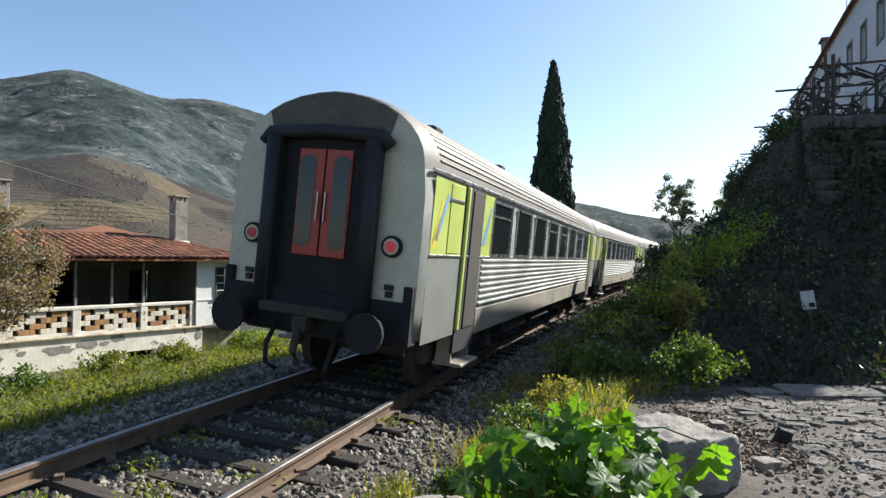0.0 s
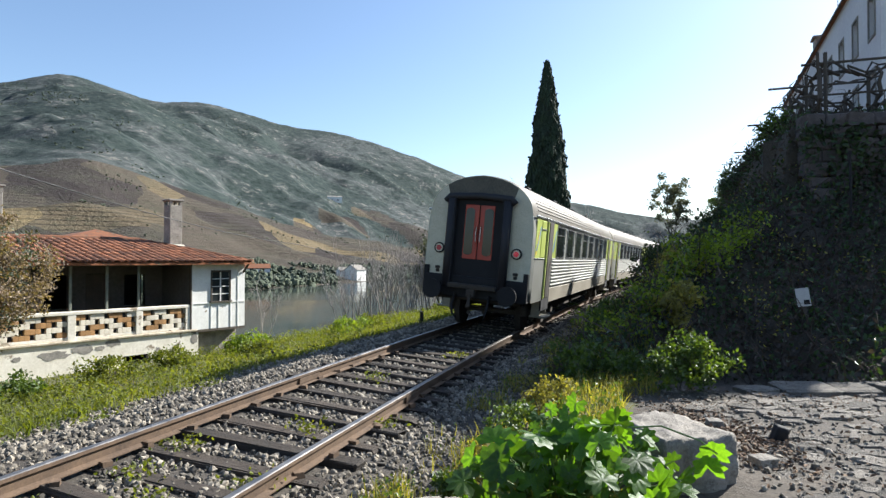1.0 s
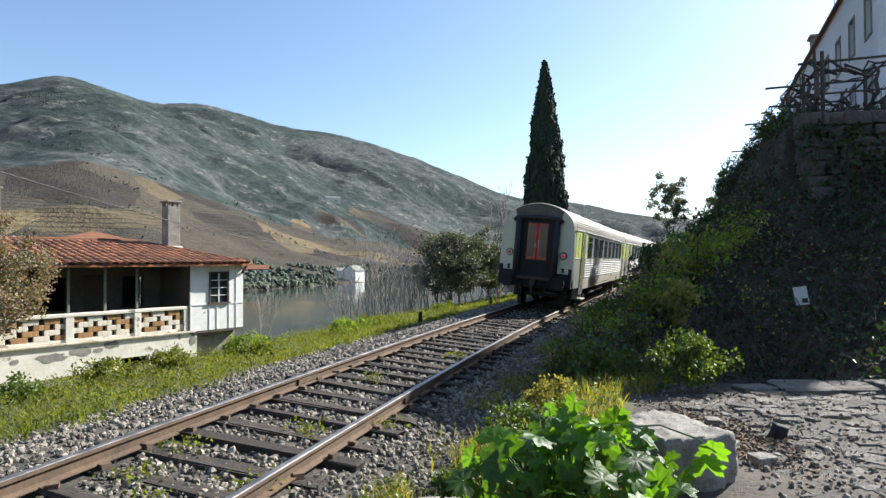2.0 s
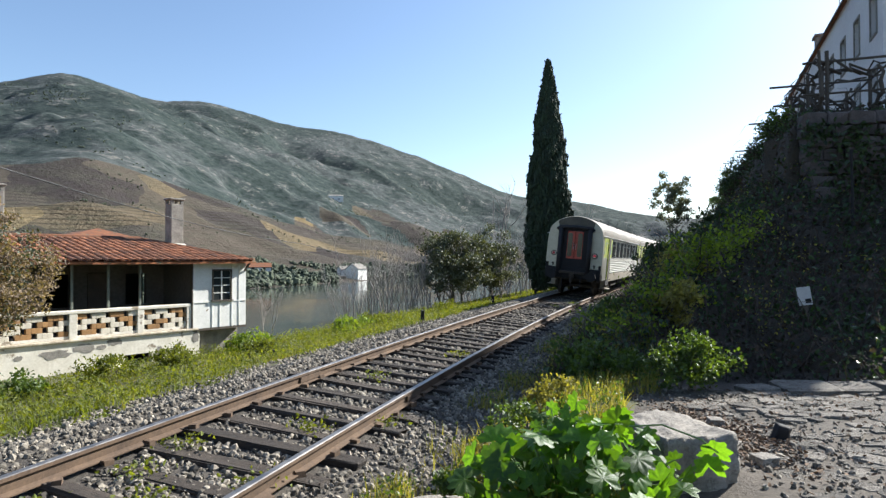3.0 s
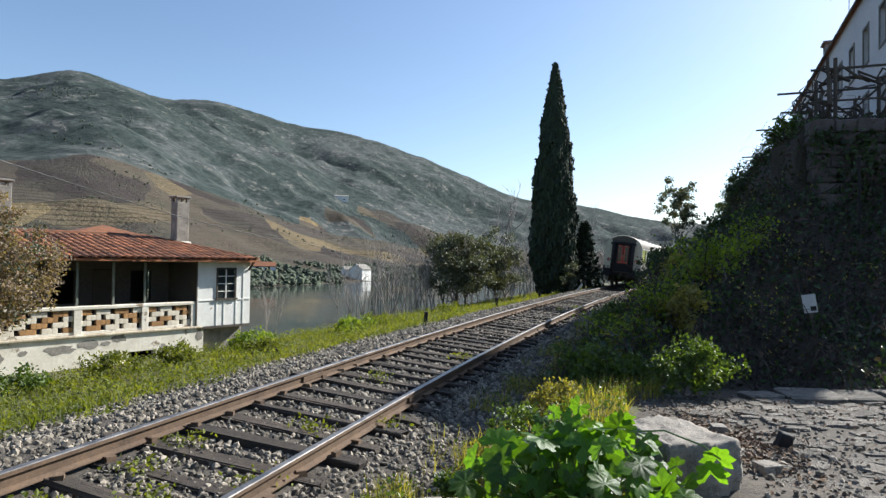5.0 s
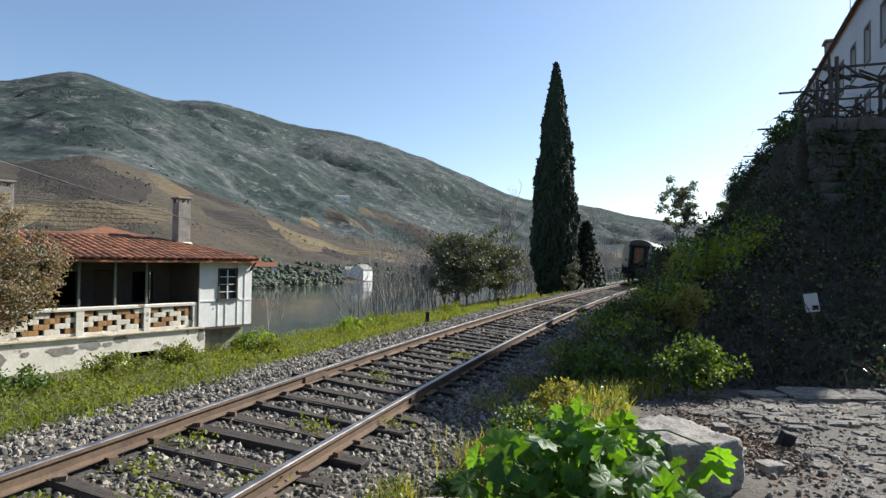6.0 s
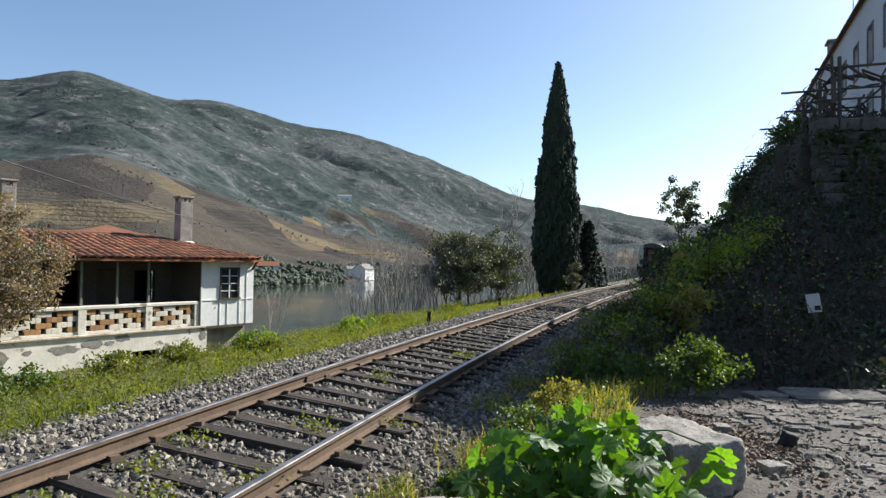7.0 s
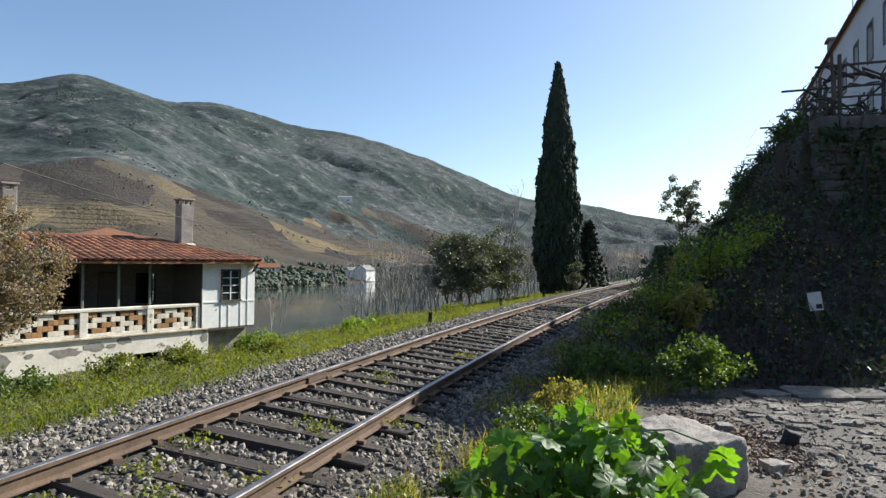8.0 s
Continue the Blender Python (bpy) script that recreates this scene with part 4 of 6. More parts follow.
def blot(cx, cz, rx, rz, y, seed, depth=0.006):
    """An irregular flat patch on a wall."""
    r = random.Random(seed)
    o = [(cx + rx * math.cos(t) * r.uniform(0.65, 1.1), cz + rz * math.sin(t) * r.uniform(0.6, 1.1)) for t in [i * 2 * math.pi / 18 for i in range(18)]]
    return Geo().prism(o, "y", y - depth, y)


def build_river_house():
    h = thing("river_house", pose(-8.17, 20.37, 0, 0, 0, 50), "whitewashed river house with tiled roof and checkered porch parapet", "house")
    base = part("base_wall", wall_with_holes(Geo(), -8.0, 0.36, -2.2, -0.50, 0.0, 0.3, [(-2.06, -1.43, -1.23, -1.11)]), M_WHITEWASH, h, "stained whitewashed base wall with lost plaster")
    for k, (cx, cz, rx, rz) in enumerate(((-5.55, -0.95, 0.28, 0.26), (-4.85, -0.86, 0.12, 0.09), (-3.95, -0.86, 0.42, 0.15), (-3.2, -0.76, 0.34, 0.15), (-2.35, -0.66, 0.24, 0.13), (-2.75, -0.78, 0.16, 0.08), (0.22, -0.78, 0.13, 0.22), (-1.0, -1.1, 0.12, 0.2))):
        part("bare_plaster_patch", blot(cx, cz, rx, rz, -0.002, k), M_CEMENT, base, "patch of bare grey cement")
    # black sheet behind the opening, in place of the unlit basement
    part("basement_shade_sheet", Geo().box(-2.3, 0.9, -1.7, -1.0, 1.0, -0.9), M_BLACK, base)
    part("return_wall", Geo().box(0.06, 0.3, -2.2, 0.36, 4.2, -0.50), M_WHITEWASH, h)
    part("room_base", Geo().box(0.36, 0.35, -2.2, 2.0, 4.2, -0.52), M_CEMENT, h, "grey footing under the boarded room")
    part("ledge", Geo().box(-8.0, -0.07, -0.55, 0.30, 0.24, -0.47, 0.02), M_LEDGE, h, "projecting rain-stained ledge")
    # parapet
    par = part("parapet", Geo().box(-8.0, -0.03, 0.25, 0.06, 0.20, 0.36, 0.02).box(-3.62, -0.02, -0.47, -3.40, 0.19, 0.26, 0.01).box(-1.70, -0.02, -0.47, -1.49, 0.19, 0.26, 0.01).box(-0.10, -0.02, -0.47, 0.06, 0.19, 0.26, 0.01).box(-8.0, 0.0, -0.47, -7.7, 0.19, 0.26).box(-7.7, 0.02, -0.47, -0.1, 0.17, -0.38, 0.01), M_WHITEWASH, h, "whitewashed parapet posts and rail")
    cells = {c: mesh_of("parapet_block", Geo().box(-0.066, -0.07, -0.074, 0.066, 0.07, 0.074, 0.008), m) for c, m in (("t", M_TERRA), ("c", M_CREAM))}
    for p0, p1 in ((-7.7, -3.62), (-3.40, -1.70), (-1.49, -0.10)):
        n = round((p1 - p0) / 0.132)
        w = (p1 - p0) / n
        for i in range(n):
            for j in range(4):
                # every other gap is open, the blocks in between change colour in runs
                if (i + 2 * (j % 2)) % 4 == 0:
                    continue
                c = "t" if ((i + 2 * (j % 2)) // 4 * 3 + j * 5) % 7 < 3 else "c"
                part("parapet_block", cells[c], None, par, at=pose(p0 + (i + 0.5) * w, 0.09, -0.305 + j * 0.155))
    # porch
    part("porch_floor", Geo().box(-8.0, 0.24, -0.60, 0.06, 2.3, -0.50), M_CEMENT, h)
    back = part("porch_back_wall", wall_with_holes(Geo(), -8.0, 0.1, -0.5, 2.0, 2.0, 2.2, [(-5.0, -0.5, -4.2, 1.4), (-2.4, -0.5, -1.7, 1.4), (-3.6, 0.3, -2.9, 1.35), (-1.2, 0.3, -0.5, 1.35)]), M_ROOM, h, "inner wall of the porch, coloured dark for shade")
    # black sheet behind doors and windows, in place of unlit rooms
    part("room_shade_sheet", Geo().box(-8.0, 3.6, -0.6, 0.1, 3.7, 2.0), M_BLACK, back)
    for a in (-4.98, -2.38):
        part("porch_door", Geo().box(a, 2.05, -0.5, a + 0.76, 2.10, 1.38, 0.01), M_DARKWOOD, back, "dark wooden porch door")
    part("end_wall", Geo().box(-8.3, 0.0, -2.2, -8.0, 4.2, 2.0), M_WHITEWASH, h)
    for a in (-6.1, -4.75, -3.53, -2.53, -1.59):
        part("porch_post", Geo().box(a - 0.035, 0.05, 0.36, a + 0.035, 0.12, 1.72, 0.01), M_GREENPOST, h, "thin faded green post")
    part("eave_beam", Geo().box(-8.0, 0.02, 1.66, 0.1, 0.14, 1.78, 0.01), M_DARKWOOD, h, "dark eave beam")
    # closed boarded room
    room = part("boarded_room", wall_with_holes(Geo(), 0.10, 2.10, -0.50, 1.78, -0.03, 0.05, [(0.83, 0.43, 1.48, 1.43)]), M_WHITEPAINT, h, "white boarded room with worn battens")
    part("side_wall", Geo().box(2.02, 0.05, -0.5, 2.10, 4.0, 1.78), M_WHITEPAINT, h)
    # porch side of the boarded room, darkened to stand for porch shade
    part("side_wall", Geo().box(0.10, 0.05, -0.5, 0.18, 2.0, 1.78), M_ROOM, h)
    for a in (0.10, 0.78, 1.06, 1.52, 1.80):
        part("batten", Geo().box(a, -0.05, -0.5, a + 0.035, -0.03, 1.75 if a < 0.3 or a > 1.5 else 0.40), M_WHITEPAINT, room)
    part("batten", Geo().box(0.10, -0.052, 0.36, 2.10, -0.03, 0.40), M_WHITEPAINT, room)
    part("corner_board", Geo().box(0.06, -0.05, -0.5, 0.10, 0.08, 1.75), M_DARKWOOD, room, "dark corner board")
    part("room_floor_beam", Geo().box(0.10, -0.04, -0.58, 2.1, 0.3, -0.50), M_DARKWOOD, room, "rotten floor beam")
    part("eave_bracket", Geo().add([(2.0, -0.04, 1.45), (2.0, -0.34, 1.72), (2.06, -0.34, 1.72), (2.06, -0.04, 1.45), (2.0, -0.04, 1.38), (2.0, -0.40, 1.70), (2.06, -0.40, 1.70), (2.06, -0.04, 1.38)], [(0, 1, 2, 3), (7, 6, 5, 4), (0, 4, 5, 1), (1, 5, 6, 2), (2, 6, 7, 3), (3, 7, 4, 0)]), M_DARKWOOD, room, "dark slanted eave bracket")
    win = part("window", Geo().box(0.78, -0.07, 0.38, 0.83, 0.03, 1.48).box(1.48, -0.07, 0.38, 1.53, 0.03, 1.48).box(0.78, -0.07, 1.43, 1.53, 0.03, 1.49).box(0.74, -0.10, 0.38, 1.57, 0.03, 0.43), M_DARKWOOD, room, "dark wooden window frame")
    part("pane", Geo().box(0.83, -0.005, 0.43, 1.48, 0.005, 1.43), M_WINGLASS, win, "dark window glass")
    mull = Geo().box(1.135, -0.03, 0.43, 1.175, 0.0, 1.43)
    for z in (0.66, 0.92, 1.18):
        mull.box(0.83, -0.03, z, 1.48, 0.0, z + 0.025)
    part("glazing_bar", mull, M_WHITEPAINT, win, "white glazing bars")
    # roof: front slope, hipped at the end
    e0, e1, rz0, rz1, ry = -8.5, 2.25, 1.76, 2.55, 3.6
    ridge_a = 0.0
    roof = part("roof", Geo().add([(e0, -0.42, rz0), (e1, -0.42, rz0), (ridge_a, ry, rz1), (e0, ry, rz1), (e1, 4.6, rz0), (e0, 4.6, rz0 + 0.3), (e0, -0.42, rz0 - 0.07), (e1, -0.42, rz0 - 0.07), (e1, 4.6, rz0 - 0.07), (e0, 4.6, rz0 - 0.07)],
                                  [(0, 1, 2, 3), (1, 4, 2), (3, 2, 4, 5), (6, 9, 8, 7), (0, 6, 7, 1), (1, 7, 8, 4), (4, 8, 9, 5), (5, 9, 6, 0), (0, 3, 5)]), M_TILE, h, "weathered terracotta tile roof")
    arc = [(0.115 * math.cos(radians(t)), 0.075 * math.sin(radians(t))) for t in range(0, 181, 30)]
    tile = Geo().loft([[(x * k, y, z * k + 0.0) for x, z in arc] + [(x * k * 0.85, y, z * k * 0.8 - 0.002) for x, z in reversed(arc)] for y, k in ((0, 1.0), (0.52, 0.82))])
    tile_me = mesh_of("roof_tile", tile, M_TILE)
    slope = math.degrees(math.atan2(rz1 - rz0, ry + 0.42))
    rows = 8
    for j in range(rows):
        y = -0.46 + j * (ry + 0.42) / rows
        z = rz0 + 0.02 + j * (rz1 - rz0) / rows
        right = e1 - (e1 - ridge_a) * j / rows
        a = -6.0
        while a < right - 0.05:
            part("roof_tile", tile_me, None, roof, at=pose(a + RNG.normal() * 0.008, y + RNG.normal() * 0.012, z, slope, 0, RNG.normal() * 1.5))
            a += 0.235
    part("ridge_tiles", Geo().tube([(-8.4, ry, rz1 + 0.03), (-3, ry, rz1 + 0.04), (ridge_a, ry, rz1 + 0.03)], 0.1, 8).tube([(ridge_a, ry, rz1 + 0.02), (e1 - 0.05, -0.36, rz0 + 0.03)], 0.09, 8), M_TILE, roof)
    rear = part("rear_roof", Geo().add([(-3.2, 3.9, 2.4), (1.2, 3.9, 2.4), (-0.8, 5.4, 3.02), (-3.2, 7.2, 2.4), (1.2, 7.2, 2.4)], [(0, 1, 2), (1, 4, 2), (4, 3, 2), (3, 0, 2), (0, 3, 4, 1)]), M_TILE, roof, "raised rear roof")
    for a, b, top, w in ((0.85, 2.75, 4.10, 0.235), (-4.5, 3.6, 4.22, 0.2)):
        ch = part("chimney", Geo().box(a - w, b - w, 2.2, a + w, b + w, top - 0.22, 0.02), M_CEMENT, h, "tall weathered cement chimney")
        for dx in (-1, 1):
            for dy in (-1, 1):
                part("chimney_pier", Geo().box(a + dx * (w - 0.05) - 0.05, b + dy * (w - 0.05) - 0.05, top - 0.22, a + dx * (w - 0.05) + 0.05, b + dy * (w - 0.05) + 0.05, top - 0.06), M_CEMENT, ch)
        part("chimney_cap", Geo().box(a - w - 0.05, b - w - 0.05, top - 0.07, a + w + 0.05, b + w + 0.05, top, 0.015), M_CEMENT, ch)
        part("chimney_flashing", Geo().box(a - w - 0.06, b - w - 0.10, 2.15, a + w + 0.06, b + w + 0.05, 2.42, 0.03), M_WHITEWASH, ch)


build_river_house()


# ---- far houses across the river ----
def far_house(x, y, w, d, wall_h, roof_h, turn, wall, label, cover=None, windows=True):
    z = zat(x, y)
    h = thing("far_house", pose(x, y, z, 0, 0, turn), label, "house", "houses across the river")
    g = Geo()
    wall_with_holes(g, -w / 2, w / 2, -2, wall_h, -d / 2, -d / 2 + 0.3, [(-w * 0.28, 1.0, -w * 0.14, 2.2), (w * 0.14, 1.0, w * 0.28, 2.2)] if windows else [])
    g.box(-w / 2, -d / 2 + 0.3, -2, -w / 2 + 0.3, d / 2, wall_h).box(w / 2 - 0.3, -d / 2 + 0.3, -2, w / 2, d / 2, wall_h).box(-w / 2, d / 2 - 0.3, -2, w / 2, d / 2, wall_h)
    g.prism([(-d / 2, wall_h), (d / 2, wall_h), (0, wall_h + roof_h * 0.9)], "x", -w / 2, w / 2)
    part("wall", g, wall, h)
    for a in (-0.21, 0.21) if windows else ():
        part("window", Geo().box(a * w - 0.07 * w, -d / 2 + 0.1, 1.0, a * w + 0.07 * w, -d / 2 + 0.15, 2.2), M_WINGLASS, h)
    part("roof", Geo().prism([(-d / 2 - 0.4, wall_h - 0.15), (0, wall_h + roof_h), (d / 2 + 0.4, wall_h - 0.15), (d / 2 + 0.4, wall_h - 0.35), (0, wall_h + roof_h - 0.2), (-d / 2 - 0.4, wall_h - 0.35)], "x", -w / 2 - 0.3, w / 2 + 0.3), cover or M_TILE, h, "terracotta roof" if cover is None else "pale weathered roof")


far_house(-36.4, 283, 7.0, 7.0, 4.8, 2.2, 60, M_WHITEPAINT, "white river-side house across the water", M_CEMENT, False)
far_house(-43.5, 290, 4.5, 5.0, 3.2, 1.4, 30, M_WHITEPAINT, "small white house among trees across the water", M_CEMENT, False)
far_house(-72.0, 248, 10.0, 6.0, 2.6, 1.6, 20, M_PLASTER, "low house with red roof across the water")
far_house(-131.8, 809.0, 19.0, 9.0, 6.0, 1.6, 12, M_WHITEPAINT, "pale farmhouse high on the vineyard slope", M_CEMENT)


# ---- small things along the line ----
def build_line_post(x, y, tall, lean):
    z = zat(x, y)
    p = thing("line_post", pose(x, y, z - 0.15, lean, lean * 0.6, 20), "short black tarred post in the verge grass", "post", "posts beside the track")
    part("shaft", Geo().box(-0.06, -0.06, 0, 0.06, 0.06, tall + 0.15, 0.015), M_BLACK, p)
    part("cap", Geo().box(-0.07, -0.07, tall + 0.15, 0.07, 0.07, tall + 0.19, 0.01), M_BLACK, p)


for x, y, tall, lean in ((-4.58, 17.29, 0.16, 0), (-0.47, 22.76, 0.42, 2), (3.02, 31.36, 0.46, -2), (6.53, 39.36, 0.40, 1)):
    build_line_post(x, y, tall, lean)
stick = thing("leaning_stake", pose(9.75, 43.6, zat(9.75, 43.6) - 0.1, 0, 38, 0), "pale wooden stake leaning beside the rail", "stake")
part("shaft", Geo().box(-0.07, -0.05, 0, 0.07, 0.05, 0.95, 0.02), M_CREAM, stick)


def build_sign():
    x, y = 5.88, 9.55
    s = thing("small_sign", pose(x, y, 1.10, 0, -9, -28), "small white enamel plate on a post in the ivy", "sign")
    part("plate", Geo().box(-0.095, -0.01, 0.0, 0.095, 0.01, 0.29, 0.004), M_SIGN, s)
    part("mark", Geo().box(0.0, -0.014, 0.03, 0.08, -0.010, 0.10), M_BLACK, s, "dark mark on the plate")
    part("post", Geo().box(-0.025, 0.01, -0.6, 0.025, 0.05, 0.3, 0.006), M_DARKWOOD, s)


build_sign()


def build_bank_pole():
    x, y = 8.3, 11.95
    z = zat(x, y)
    pole = thing("iron_pole", pose(x, y, z - 0.3), "thin dark iron pole standing in the ivy of the bank", "pole")
    part("shaft", Geo().tube([(0, 0, 0), (0.01, 0, 1.0), (0, 0, 1.9)], 0.024, 8), M_BLACK, pole)
    part("collar", Geo().tube([(0, 0, 1.86), (0, 0, 1.94)], 0.034, 8), M_BLACK, pole)


build_bank_pole()


def build_cable(name, pts, r):
    c = thing(name, Matrix(), "thin black overhead cable sagging past the house", "cable")
    g, smooth = Geo(), []
    for (a, b) in zip(pts, pts[1:]):
        a, b = Vector(a), Vector(b)
        smooth += [a.lerp(b, i / 8) - Vector((0, 0, 0.25 * math.sin(math.pi * i / 8))) for i in range(8)]
    part("wire", g.tube(smooth + [pts[-1]], r, 5), M_CABLE, c)


build_cable("overhead_cable", [(-21.0, 9.0, 6.3), (-9.9, 13.6, 3.95), (-6.6, 30.0, 2.6), (-2.0, 62.0, 1.4)], 0.013)


# ---- house on the bank, its terrace wall and pergola ----
def build_bank_house():
    yaw = 23.5
    ox, oy = 5.3 * math.cos(radians(yaw)), -5.3 * math.sin(radians(yaw))
    h = thing("bank_house", pose(ox, oy, 0, 0, 0, 90 - yaw), "tall white plastered house above the terrace", "house")
    # local x runs along the facade, local +y faces the line
    holes = []
    for k in range(9):
        a = 23.3 + k * 2.2
        holes += [(a - 0.36, 9.05, a + 0.36, 10.3), (a - 0.36, 6.7, a + 0.36, 7.9)]
    A0, A1, Z0, Z1 = 22.3, 44.0, 3.6, 11.6
    part("wall", wall_with_holes(Geo(), A0, A1, Z0, Z1, -0.40, 0.0, holes), M_PLASTER, h, "white plaster facade with tall windows")
    part("end_wall", Geo().box(A0, -4.6, Z0, A0 + 0.4, -0.40, Z1), M_PLASTER, h)
    part("end_wall", Geo().box(A1 - 0.4, -4.6, Z0, A1, -0.40, Z1), M_PLASTER, h)
    part("rear_wall", Geo().box(A0, -5.0, Z0, A1, -4.6, Z1), M_PLASTER, h)
    for a0, z0, a1, z1 in holes:
        w = part("window", wall_with_holes(Geo(), a0 - 0.09, a1 + 0.09, z0 - 0.09, z1 + 0.09, -0.02, 0.03, [(a0, z0, a1, z1)]), M_CEMENT, h, "stone window surround")
        part("pane", Geo().box(a0, -0.22, z0, a1, -0.19, z1), M_WINGLASS, w)
        part("glazing_bar", Geo().box((a0 + a1) / 2 - 0.025, -0.19, z0, (a0 + a1) / 2 + 0.025, -0.16, z1), M_DARKWOOD, w)
    roof = part("roof", Geo().prism([(0.16, Z1 - 0.02), (0.16, Z1 + 0.04), (-2.5, Z1 + 0.7), (-5.2, Z1 + 0.04), (-5.2, Z1 - 0.02)], "x", A0 - 0.3, A1 + 0.3), M_TILE, h, "tile roof with a thin dark eave")
    part("eave_board", Geo().box(A0 - 0.3, 0.162, Z1 - 0.06, A1 + 0.3, 0.19, Z1 + 0.03), M_DARKWOOD, roof)
    ch = part("chimney", Geo().box(34.6, -0.8, Z1, 35.2, -0.2, Z1 + 1.2, 0.03), M_CEMENT, roof, "squat chimney")
    part("chimney_cap", Geo().box(34.5, -0.9, Z1 + 1.2, 35.3, -0.1, Z1 + 1.32, 0.02), M_CEMENT, ch)
    an = Geo().tube([(30.4, -0.4, Z1), (30.4, -0.4, Z1 + 2.0)], 0.02, 6).tube([(30.4, -0.9, Z1 + 1.8), (30.4, 0.5, Z1 + 1.8)], 0.015, 6)
    for k in range(5):
        an.tube([(30.15, -0.8 + k * 0.26, Z1 + 1.8), (30.65, -0.8 + k * 0.26, Z1 + 1.8)], 0.01, 5)
    part("aerial", an, M_CHROME, roof, "television aerial")


build_bank_house()


def build_terrace_wall():
    w = thing("terrace_wall", Matrix(), "old dark dry-stone terrace wall under ivy", "wall", kind="structure")
    stones = [mesh_of("stone", Geo().box(-0.5, -0.5, -0.5, 0.5, 0.5, 0.5, 0.09), M_WALLSTONE) for k in range(4)]
    for me in stones:
        for v in me.vertices:
            v.co += Vector((RNG.normal(), RNG.normal(), RNG.normal())) * 0.045
    z = 2.6
    while z < 4.95:
        tall = RNG.uniform(0.2, 0.34)
        x = 8.2
        while x < 15:
            wide = RNG.uniform(0.28, 0.65)
            y = 13.28 - 0.15 * (x - 9) + RNG.normal() * 0.03
            ob = part("stone", stones[int(RNG.integers(4))], None, w, at=pose(x + wide / 2, y + (4.9 - z) * -0.06, z + tall / 2, RNG.normal() * 2, RNG.normal() * 2, -8.5 + RNG.normal() * 3))
            ob.scale = (wide * 0.97, 0.5, tall * 0.97)
            x += wide
        z += tall
    part("earth_fill", Geo().add([(8.5, 13.6, 2.0), (15.2, 12.6, 2.0), (15.2, 12.6, 4.85), (8.5, 13.6, 4.85), (8.5, 15.5, 2.0), (15.2, 15.5, 2.0), (15.2, 15.5, 4.85), (8.5, 15.5, 4.85)], [(0, 1, 2, 3), (4, 7, 6, 5), (3, 2, 6, 7), (0, 3, 7, 4), (1, 5, 6, 2)]), M_BANK, w)


build_terrace_wall()


def wander(a, b, n, amount):
    a, b = Vector(a), Vector(b)
    return [a.lerp(b, i / n) + Vector(RNG.normal(size=3)) * (amount if 0 < i < n else 0) for i in range(n + 1)]


def build_pergola():
    p = thing("vine_pergola", Matrix(), "rusty vine pergola with bare twisted vines on the terrace", "pergola")
    rows = {}
    for u in (8.2, 9.6):
        for k, s in enumerate((16.6, 18.6, 20.8, 23.2, 25.8, 28.6)):
            base = rail_point(s, u)
            z0, z1 = zat(base.x, base.y), 6.45 - 0.02 * k
            base.z = 0
            rows[(u, k)] = Vector((base.x, base.y, z1))
            part("post", Geo().tube([(base.x, base.y, z0 - 0.1), (base.x, base.y, z1 + 0.25)], 0.045, 7), M_DARKWOOD, p, "dark iron pergola post")
            top, mid = rows[(u, k)], Vector((base.x, base.y, z0))
            for j in range(2):
                ofs = Vector((RNG.normal() * 0.12, RNG.normal() * 0.25, 0))
                part("vine", Geo().tube(wander(mid + ofs, top + ofs * 1.5 + Vector((0, 0, RNG.uniform(-0.2, 0.3))), 7, 0.09), [0.075 - 0.006 * i for i in range(8)], 7), M_DARKWOOD, p, "bare twisted vine")
    for k in range(6):
        a, b = rows[(8.2, k)], rows[(9.6, k)]
        out = (a - b).normalized()
        part("crossbar", Geo().tube([a + out * (0.5 + 0.4 * (k % 2)), b], 0.03, 6), M_DARKWOOD, p)
        part("crossbar", Geo().tube([a + out * 0.5 - Vector((0, 0, 0.75)), b - Vector((0, 0, 0.75))], 0.025, 6), M_DARKWOOD, p)
        if k < 5:
            for u in (8.2, 9.6):
                part("rail_bar", Geo().tube([rows[(u, k)], rows[(u, k + 1)]], 0.028, 6), M_DARKWOOD, p)
                part("rail_bar", Geo().tube([rows[(u, k)] - Vector((0, 0, 0.8)), rows[(u, k + 1)] - Vector((0, 0, 0.8))], 0.022, 6), M_DARKWOOD, p)
            for j in range(3):
                st = rows[(8.2, k)].lerp(rows[(8.2, k + 1)], RNG.random())
                en = rows[(9.6, k)].lerp(rows[(9.6, k + 1)], RNG.random()) + Vector((0, 0, RNG.uniform(-0.5, 0.3)))
                part("vine", Geo().tube(wander(st, en, 8, 0.085), [0.045 - 0.003 * i for i in range(9)], 6), M_DARKWOOD, p)
            for j in range(4):
                st = rows[(8.2, k)].lerp(rows[(8.2, k + 1)], RNG.random())
                part("hanging_shoot", Geo().tube([st, st + Vector((-0.25, 0, 0.10)), st + Vector((-0.5, RNG.normal() * 0.1, -0.15)), st + Vector((-0.55, RNG.normal() * 0.1, -0.6))], [0.026, 0.02, 0.016, 0.010], 5), M_DARKWOOD, p)


build_pergola()


# ---- plants ----
def leaves_mesh(name, places, sizes, material, template=(LEAF_V, LEAF_F), upright=0.0):
    V, F = strewn(template[0], template[1], places, sizes, upright)
    return np_mesh(name, V, F, [material])


def ball(n, r, shell=0.35):
    """Places in a ball, denser towards its skin."""
    d = RNG.normal(size=(n, 3))
    d /= np.linalg.norm(d, axis=1)[:, None]
    return d * (RNG.random(n) ** shell)[:, None] * r


